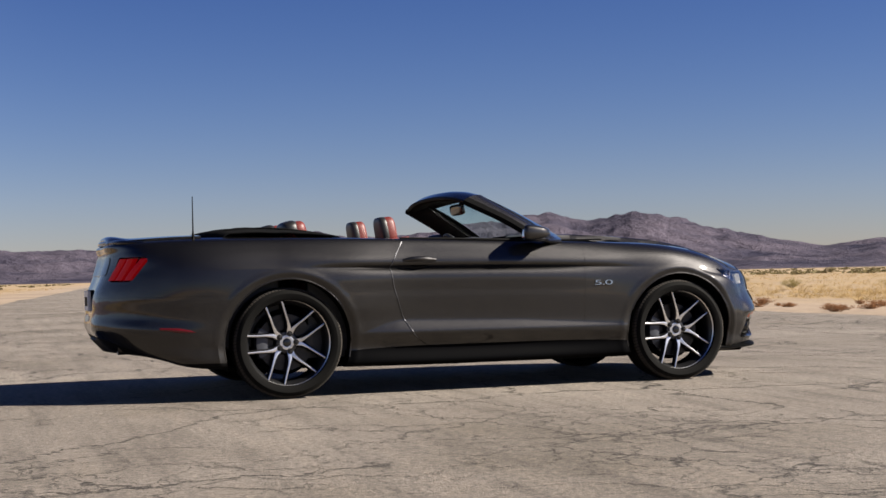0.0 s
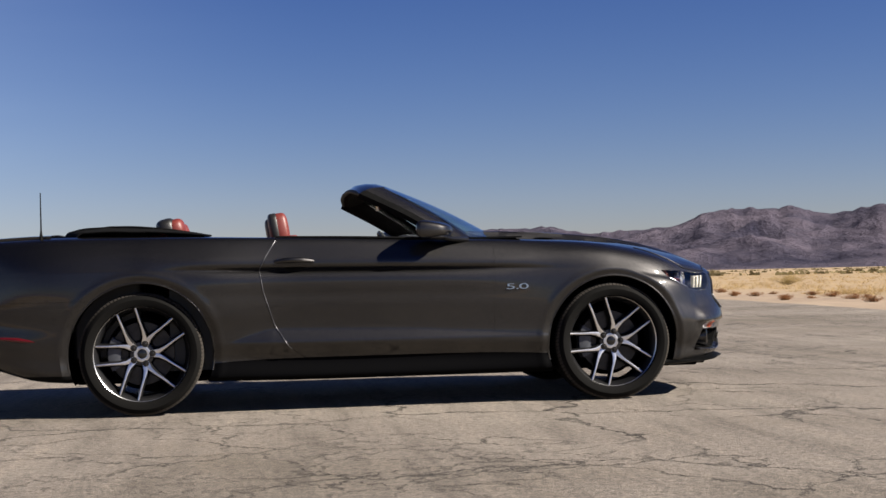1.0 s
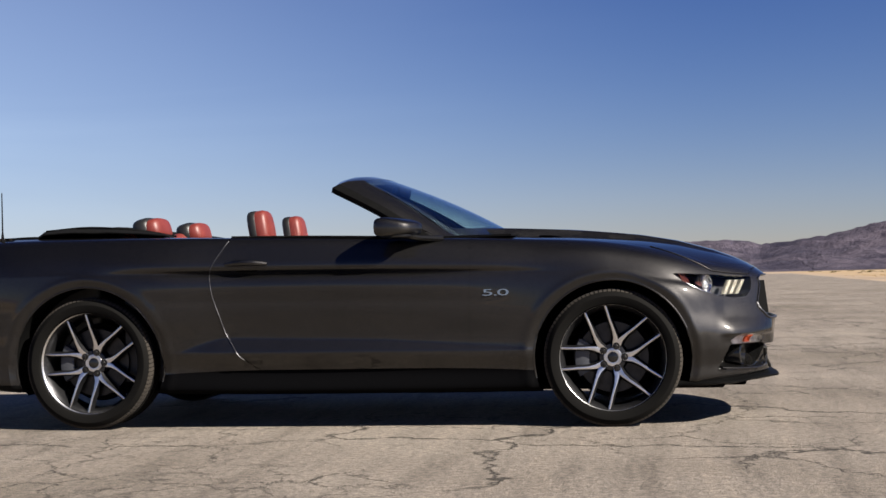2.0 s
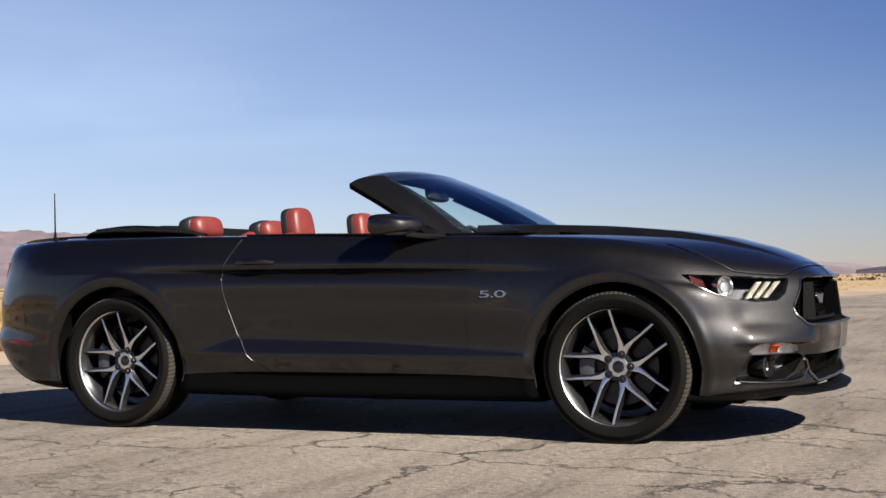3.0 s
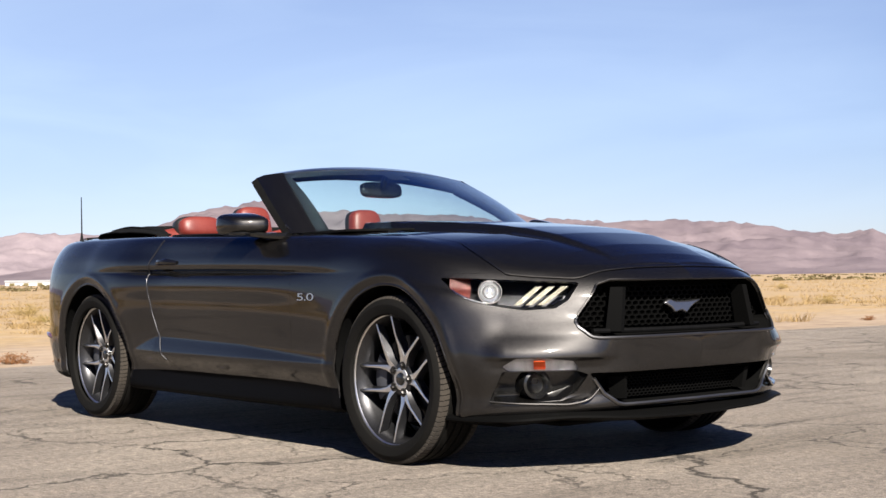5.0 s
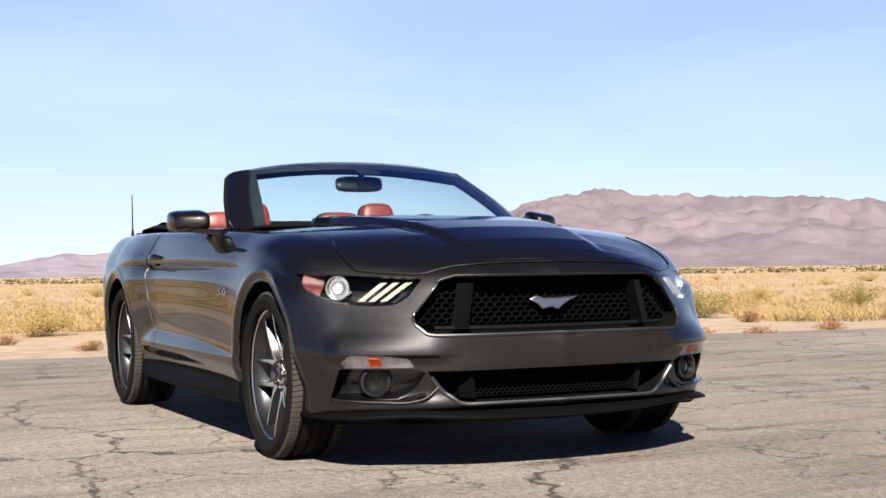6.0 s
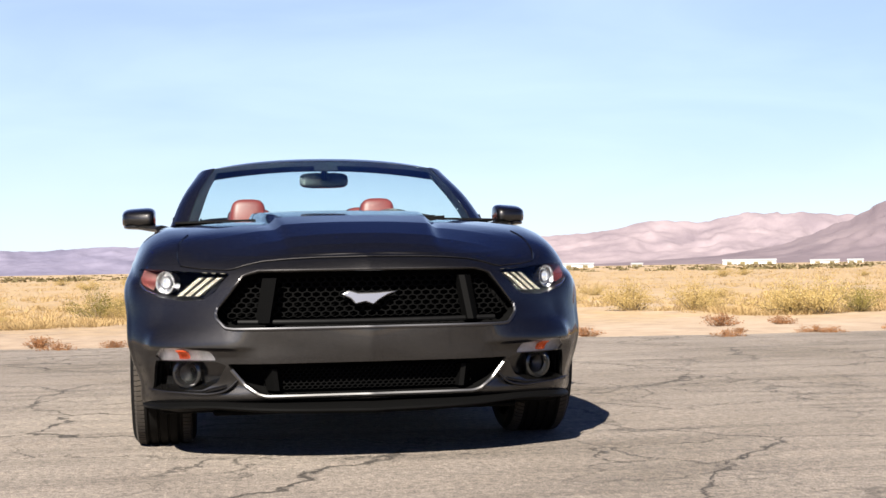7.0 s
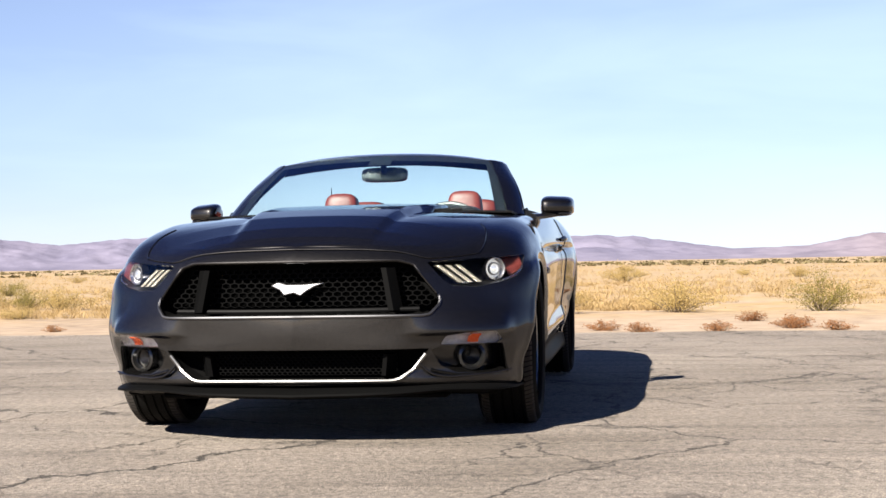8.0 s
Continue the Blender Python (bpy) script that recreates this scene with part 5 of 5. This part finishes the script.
# ---------------------------------------------------------------- cabin
def seat(y, turn=0):
    s = part("front_seat", moved(pillow((.25, .26, .085), 12, 3.5), pose(-.20, y, .50, 0, -8, 0)), RED_LEATHER, car, "red leather front seat with black back shell")
    part("backrest", moved(pillow((.085, .255, .31), 12, 3.2, lambda x, q, z: (x, q * (1.0 - .22 * max(z, 0) / .34), z)), pose(-.475, y, .71, 0, -14, 0)), RED_LEATHER, s)
    part("back_shell", moved(pillow((.070, .258, .312), 12, 3.0, lambda x, q, z: (x, q * (1.0 - .22 * max(z, 0) / .34), z)), pose(-.52, y, .71, 0, -14, 0)), BLACK_LEATHER, s, "black seat back shell")
    for dy in (-.22, .22):
        part("side_bolster", moved(pillow((.10, .055, .25), 10, 2.8), pose(-.455, y + dy, .76, 0, -14, 0)), RED_LEATHER, s)
    part("headrest", moved(pillow((.055, .102, .092), 12, 3.8, lambda x, q, z: (x, q * (1 - .10 * z / .10), z)), pose(-.560, y, 1.052, 0, -10, 0)), RED_LEATHER, s, "red leather headrest")
    part("headrest_back", moved(pillow((.034, .104, .093), 12, 3.8, lambda x, q, z: (x, q * (1 - .10 * z / .10), z)), pose(-.590, y, 1.050, 0, -10, 0)), BLACK_LEATHER, s, "black back of the headrest")
    return s
for y in (-.385, .36):
    seat(y)
rear = part("rear_bench", moved(pillow((.26, .58, .10), 12, 4), pose(-.98, 0, .55, 0, -8, 0)), RED_LEATHER, car, "red leather rear bench")
for y in (-.36, .36):
    part("backrest", moved(pillow((.085, .30, .27), 12, 3.4), pose(-1.19, y, .80, 0, -20, 0)), RED_LEATHER, rear)
    part("headrest", moved(pillow((.060, .130, .062), 12, 3.2), pose(-1.175, y, 1.056, 0, -16, 0)), RED_LEATHER, rear, "low red rear headrest")
    part("headrest_back", moved(pillow((.060, .137, .065), 12, 3.2), pose(-1.225, y, 1.056, 0, -16, 0)), BLACK_LEATHER, rear)


def folded_top():
    """The stowed roof: a low canvas wedge behind the cabin with two arms along the sides."""
    V, nu, nv = [], 26, 46
    for i in range(nv + 1):
        s = -1 + 2 * i / nv
        arm = min(max((abs(s) - .70) / .22, 0), 1)
        arm = arm * arm * (3 - 2 * arm)
        xf, xb = -1.32 + .38 * arm, -1.88 + .14 * s * s
        side = 1 - abs(s) ** 7
        for j in range(nu + 1):
            u = j / nu
            x = xf + (xb - xf) * u
            h = float(np.interp(x, (-1.9, -1.84, -1.72, -1.57, -1.31, -1.10, -.94), (.0, .036, .058, .074, .066, .040, .006)))
            ends = min(1.0, u / .05, (1 - u) / .06)
            fold = .0035 * math.sin(u * 17 + 2.2 * s * s) * side + .0025 * noise.noise((x * 9, s * 6, 2))
            V.append((x, s * .735, .955 + (.050 + h * (.45 + .55 * side) + fold) * ends ** .5))
    return V, grid_faces(nv + 1, nu + 1)
part("folded_top", folded_top(), FABRIC, car, "black folded soft top", thick=.006)
for y0 in (-.66, .66):
    part("top_binding", tube([(-.96, y0, 1.006), (-1.2, y0, 1.046), (-1.45, y0, 1.066), (-1.70, y0 * .98, 1.052)], .006, 6, 6), FABRIC, car)
part("top_cover_panel", (lambda: ([(x, s * (.735 + .04 * f), 1.000 + .012 * (1 - s * s)) for x, f in ((-2.02, 0), (-1.90, .3), (-1.75, .6)) for s in np.linspace(-1, 1, 21)], grid_faces(3, 21)))(), PAINT, car, thick=.01)

def dash():
    rings = []
    for j in range(21):
        s = -1 + 2 * j / 20
        y = s * .74
        rings.append([(x, y, z + .012 * (1 - s * s)) for x, z in ((.80, .945), (.60, .965), (.42, .968), (.26, .935), (.22, .88), (.27, .80), (.34, .60), (.70, .55))])
    return loft(rings)
dashboard = part("dashboard", dash(), BLACK_LEATHER, car, "black dashboard")
part("instrument_hood", moved(pillow((.13, .20, .045), 10, 3), pose(.36, .36, .975, 0, 4, 0)), BLACK_LEATHER, dashboard)
wheel_rim = [(.20 + .19 * math.sin(a) * math.sin(radians(-24)) * 1.0, .36 + .19 * math.cos(a), .865 + .19 * math.sin(a) * math.cos(radians(24))) for a in (2 * math.pi * k / 40 for k in range(41))]
sw = part("steering_wheel", tube(wheel_rim, .015, 8), BLACK_LEATHER, car, "black leather steering wheel")
part("wheel_hub", moved(pillow((.03, .075, .07), 10, 3), pose(.205, .36, .86, 0, 24, 0)), BLACK_LEATHER, sw)
for a in (0, 180, 270):
    c, s = math.cos(radians(a)), math.sin(radians(a))
    part("wheel_spoke", tube([(.20, .36, .865), (.20 - .077 * s, .36 + .185 * c, .865 + .174 * s)], .014, 6, squash=.6), BLACK_LEATHER, sw)
part("steering_column", tube([(.22, .36, .86), (.40, .36, .80)], .035, 10), BLACK_TRIM, sw)
part("centre_console", moved(pillow((.62, .11, .12), 10, 5), pose(-.20, 0, .50)), BLACK_LEATHER, car)
part("cabin_floor", box(-1.35, .75, -.78, .78, .24, .28), BLACK_LEATHER, car)
part("bulkhead", box(-1.75, -1.35, -.74, .74, .30, .96), BLACK_LEATHER, car, bevel=.03)
for f in (False, True):
    part("door_lining", prism([(-1.2, .28), (.62, .28), (.62, .945), (.2, .958), (-.6, .978), (-1.2, .985)], .05, lambda a, b, d: (a, -.80 + d, b)), BLACK_LEATHER, car, "black door lining", flip=f)
    part("armrest", moved(pillow((.28, .045, .03), 8, 3), pose(-.15, -.725, .72)), RED_LEATHER, car, "red armrest", flip=f)


# ---------------------------------------------------------------- desert plants
rng = random.Random(5)


def off_road(x, y, margin):
    return x < LEFT_EDGE(y) - margin or x > RIGHT_EDGE(y) + margin


def blade(V, F, x, y, z, h, lean, az, w):
    dx, dy = math.cos(az) * lean, math.sin(az) * lean
    px, py = -math.sin(az) * w, math.cos(az) * w
    n = len(V)
    V += [(x - px, y - py, z), (x + px, y + py, z), (x + dx * .5 + px * .7, y + dy * .5 + py * .7, z + h * .62), (x + dx * .5 - px * .7, y + dy * .5 - py * .7, z + h * .62), (x + dx, y + dy, z + h)]
    F += [(n, n + 1, n + 2, n + 3), (n + 3, n + 2, n + 4)]


def grass_field():
    V, F = [], []
    count = 0
    while count < 19000:
        a, r = radians(rng.uniform(-48, 128)), 13 + 190 * rng.random() ** 1.9
        x, y = -math.sin(a) * r, math.cos(a) * r
        d = max(LEFT_EDGE(y) - x, x - RIGHT_EDGE(y))
        if d < 2.0:
            continue
        clump = noise.noise((x * .12, y * .12, 5)) + .6 * noise.noise((x * .4, y * .4, 8))
        if clump < (.75 - .16 * d if d < 7 else -.28):
            continue
        count += 1
        big = 1 + r / 70
        s = rng.uniform(.07, .15) * (1 + .8 * max(clump, 0))
        spread = rng.uniform(.06, .20) * big
        for k in range(int(27 if r < 40 else 11)):
            q = rng.uniform(0, 2 * math.pi)
            o = spread * rng.random() ** .7
            blade(V, F, x + o * math.cos(q), y + o * math.sin(q), -.06, s * rng.uniform(.6, 1.15), s * rng.uniform(.5, 1.7), q + rng.uniform(-.8, .8), .0032 * big * rng.uniform(.6, 1.5))
    return V, F
grass = part("dry_grass", grass_field(), DRY_GRASS, smooth=False)
tagged(grass, "straw-yellow dry desert grass on bare soil", "grass", kind="stuff")


def shrub_geo(seed, width, height, leaves, leaf, dome=.55):
    """Twigs that fan out from one foot, with many small leaves round their ends."""
    r = random.Random(seed)
    V, F = [], []
    tips = []
    for k in range(26):
        a = r.uniform(0, 2 * math.pi)
        reach, up = width * .5 * r.random() ** .6, height * r.uniform(.55, 1.0)
        up *= 1 - .55 * (reach / (width * .5)) ** 2
        tip = Vector((reach * math.cos(a), reach * math.sin(a), up))
        tips.append(tip)
        g = tube([(0, 0, -.05), tuple(tip * .5 + Vector((r.uniform(-.04, .04), r.uniform(-.04, .04), 0))), tuple(tip)], [.012 * height + .004, .003, .001], 4)
        n = len(V)
        V += [tuple(p) for p in g[0]]
        F += [tuple(i + n for i in f) for f in g[1]]
    stems = V, F
    V, F = [], []
    for k in range(leaves):
        tip = r.choice(tips)
        f = 1 - .80 * r.random() ** 1.3
        p = tip * f + Vector((r.gauss(0, width * .055), r.gauss(0, width * .055), r.gauss(0, height * .07)))
        if p.z < .01:
            p.z = .01 + .05 * r.random()
        d = Vector((r.gauss(0, 1), r.gauss(0, 1), r.gauss(.4, .8))).normalized()
        e = d.cross(Vector((r.gauss(0, 1), r.gauss(0, 1), r.gauss(0, 1)))).normalized()
        s = leaf * r.uniform(.6, 1.5)
        n = len(V)
        V += [tuple(p), tuple(p + d * s * .5 + e * s * .28), tuple(p + d * s), tuple(p + d * s * .5 - e * s * .28)]
        F += [(n, n + 1, n + 2, n + 3)]
    return stems, (V, F)


KINDS = {
    "green": (GREEN_SHRUB, "yellow-green creosote bush on bare soil", "shrub", "green desert shrubs", [shrub_geo(k, 1.1, .60, 4200, .020) for k in (1, 2)]),
    "pale": (PALE_SHRUB, "pale straw-coloured dry bush", "shrub", "dry desert shrubs", [shrub_geo(k, 1.5, .52, 5200, .022) for k in (3, 4)]),
    "rust": (RED_SHRUB, "low rust-brown dried weed at the tarmac edge", "weed", "rust-brown weeds", [shrub_geo(k, .42, .13, 1300, .014) for k in (5, 6, 7)]),
    "dark": (DARK_SHRUB, "dark olive scrub bush far out on the plain", "shrub", "dark scrub", [shrub_geo(k, 2.4, 1.1, 500, .16) for k in (8, 9)]),
}
SHRUB_MESH = {kind: [(mesh_of("stem", *g[0], TWIG, False), mesh_of("foliage", *g[1], row[0], False)) for g in row[4]] for kind, row in KINDS.items()}


def plant(kind, x, y, size=1.0):
    row = KINDS[kind]
    stems, leaves = rng.choice(SHRUB_MESH[kind])
    ob = new("desert_weed" if kind == "rust" else "desert_shrub")
    new("stem", stems).parent = ob
    new("foliage", leaves).parent = ob
    ob.matrix_basis = pose(x, y, -.045, 0, 0, rng.uniform(0, 360)) @ Matrix.Diagonal((size, size, size * rng.uniform(.85, 1.15), 1))
    tagged(ob, row[1], row[2], row[3])
for row in (
    ("green", -12.2, 3.9),
    ("pale", -12.2, 1.9),
    ("green", -17.4, -10.3),
    ("green", -16.3, -2.5),
    ("pale", -14.8, 6.4),
    ("pale", -11.6, 8.3),
    ("pale", -14.1, 7.2),
    ("rust", -5.7, 4.5),
    ("rust", -5.9, 5.7),
    ("rust", -7.5, -2.4),
    ("rust", -6.4, -2.1),
    ("pale", -11.8, 7.9),
    ("green", -12.1, 9.1),
    ("green", -10.6, 9.8),
    ("rust", -6.3, 6.7),
    ("rust", -6.1, 5.6),
    ("rust", -6.7, -1.6),
    ("rust", -7.8, -1.2),
    ("green", -12.6, 14.7),
    ("rust", -8.0, 0.1),
    ("rust", -6.3, 8.6),
    ("rust", -5.7, 7.1),
    ("rust", -7.3, 1.0),
    ("rust", -6.8, 1.4),
    ("rust", -6.9, 2.2),
    ("rust", -9.2, 2.7),
    ("rust", -7.4, 3.0),
    ("rust", -7.0, 3.4),
    ("green", -8.8, 21.9),
):
    plant(*row)
for k in range(24):
    y = rng.uniform(-16, 34)
    plant("rust", LEFT_EDGE(y) - .4 - 3.2 * rng.random() ** 1.5, y, rng.uniform(.5, 1.3))
for k in range(44):
    y = rng.uniform(8, 44)
    plant("rust", RIGHT_EDGE(y) + .5 + 3.0 * rng.random(), y, rng.uniform(.6, 1.4))
for k in range(70):
    a, r = radians(rng.uniform(-45, 125)), rng.uniform(24, 95)
    x, y = -math.sin(a) * r, math.cos(a) * r
    if off_road(x, y, 7):
        plant(rng.choice(("pale", "pale", "pale", "green")), x, y, rng.uniform(.6, 1.25))
for k in range(24):
    y = rng.uniform(-14, 30)
    plant("pale", LEFT_EDGE(y) - rng.uniform(5, 16), y, rng.uniform(.4, .95))
for k in range(40):
    a, r = radians(rng.uniform(-45, 125)), rng.uniform(110, 420)
    x, y = -math.sin(a) * r, math.cos(a) * r
    if off_road(x, y, 12):
        plant("dark", x, y, rng.uniform(.4, .9))


def far_scrub():
    V, F = [], []
    for k in range(2600):
        a, r = radians(rng.uniform(-50, 130)), 150 + 700 * rng.random() ** 1.4
        x, y = -math.sin(a) * r, math.cos(a) * r
        if not off_road(x, y, 12):
            continue
        s = rng.uniform(.2, .6)
        for j in range(9):
            q = rng.uniform(0, 2 * math.pi)
            o = rng.uniform(0, 1.6)
            blade(V, F, x + o * math.cos(q), y + o * math.sin(q), -.1, s * rng.uniform(.5, 1.1), s * rng.uniform(.2, .8), q, .35 * rng.uniform(.6, 1.4))
    return V, F
tagged(part("far_scrub", far_scrub(), DARK_SHRUB, smooth=False), "olive-brown scrub far out on the plain", "scrub", kind="stuff")


def shed(az, dist, width, height, deep):
    x, y = -math.sin(radians(az)) * dist, math.cos(radians(az)) * dist
    s = tagged(new("shed"), "low white shed far out on the plain", "building", "white sheds on the plain")
    s.matrix_basis = pose(x, y, 0, 0, 0, az)
    part("wall", box(-width / 2, width / 2, -deep / 2, deep / 2, -.3, height), SHED_WHITE, s)
    part("roof", loft([[(x0, -deep / 2 - .3, height), (x0, 0, height + .14 * deep), (x0, deep / 2 + .3, height)] for x0 in (-width / 2 - .3, width / 2 + .3)]), SHED_WHITE, s)
    n = max(2, int(width / 6))
    for k in range(n):
        c = -width / 2 + (k + .5) * width / n
        part("door", box(c - 1.1, c + 1.1, -deep / 2 - .06, -deep / 2 + .02, -.2, height * .72), DARK_SHRUB, s)
for row in ((67.6, 640, 24, 1.7, 6), (64.6, 660, 13, 1.2, 5), (63.4, 660, 7, 1.2, 5), (74.7, 580, 14, 1.3, 5), (72.2, 620, 5, 1.1, 4)):
    shed(*row)
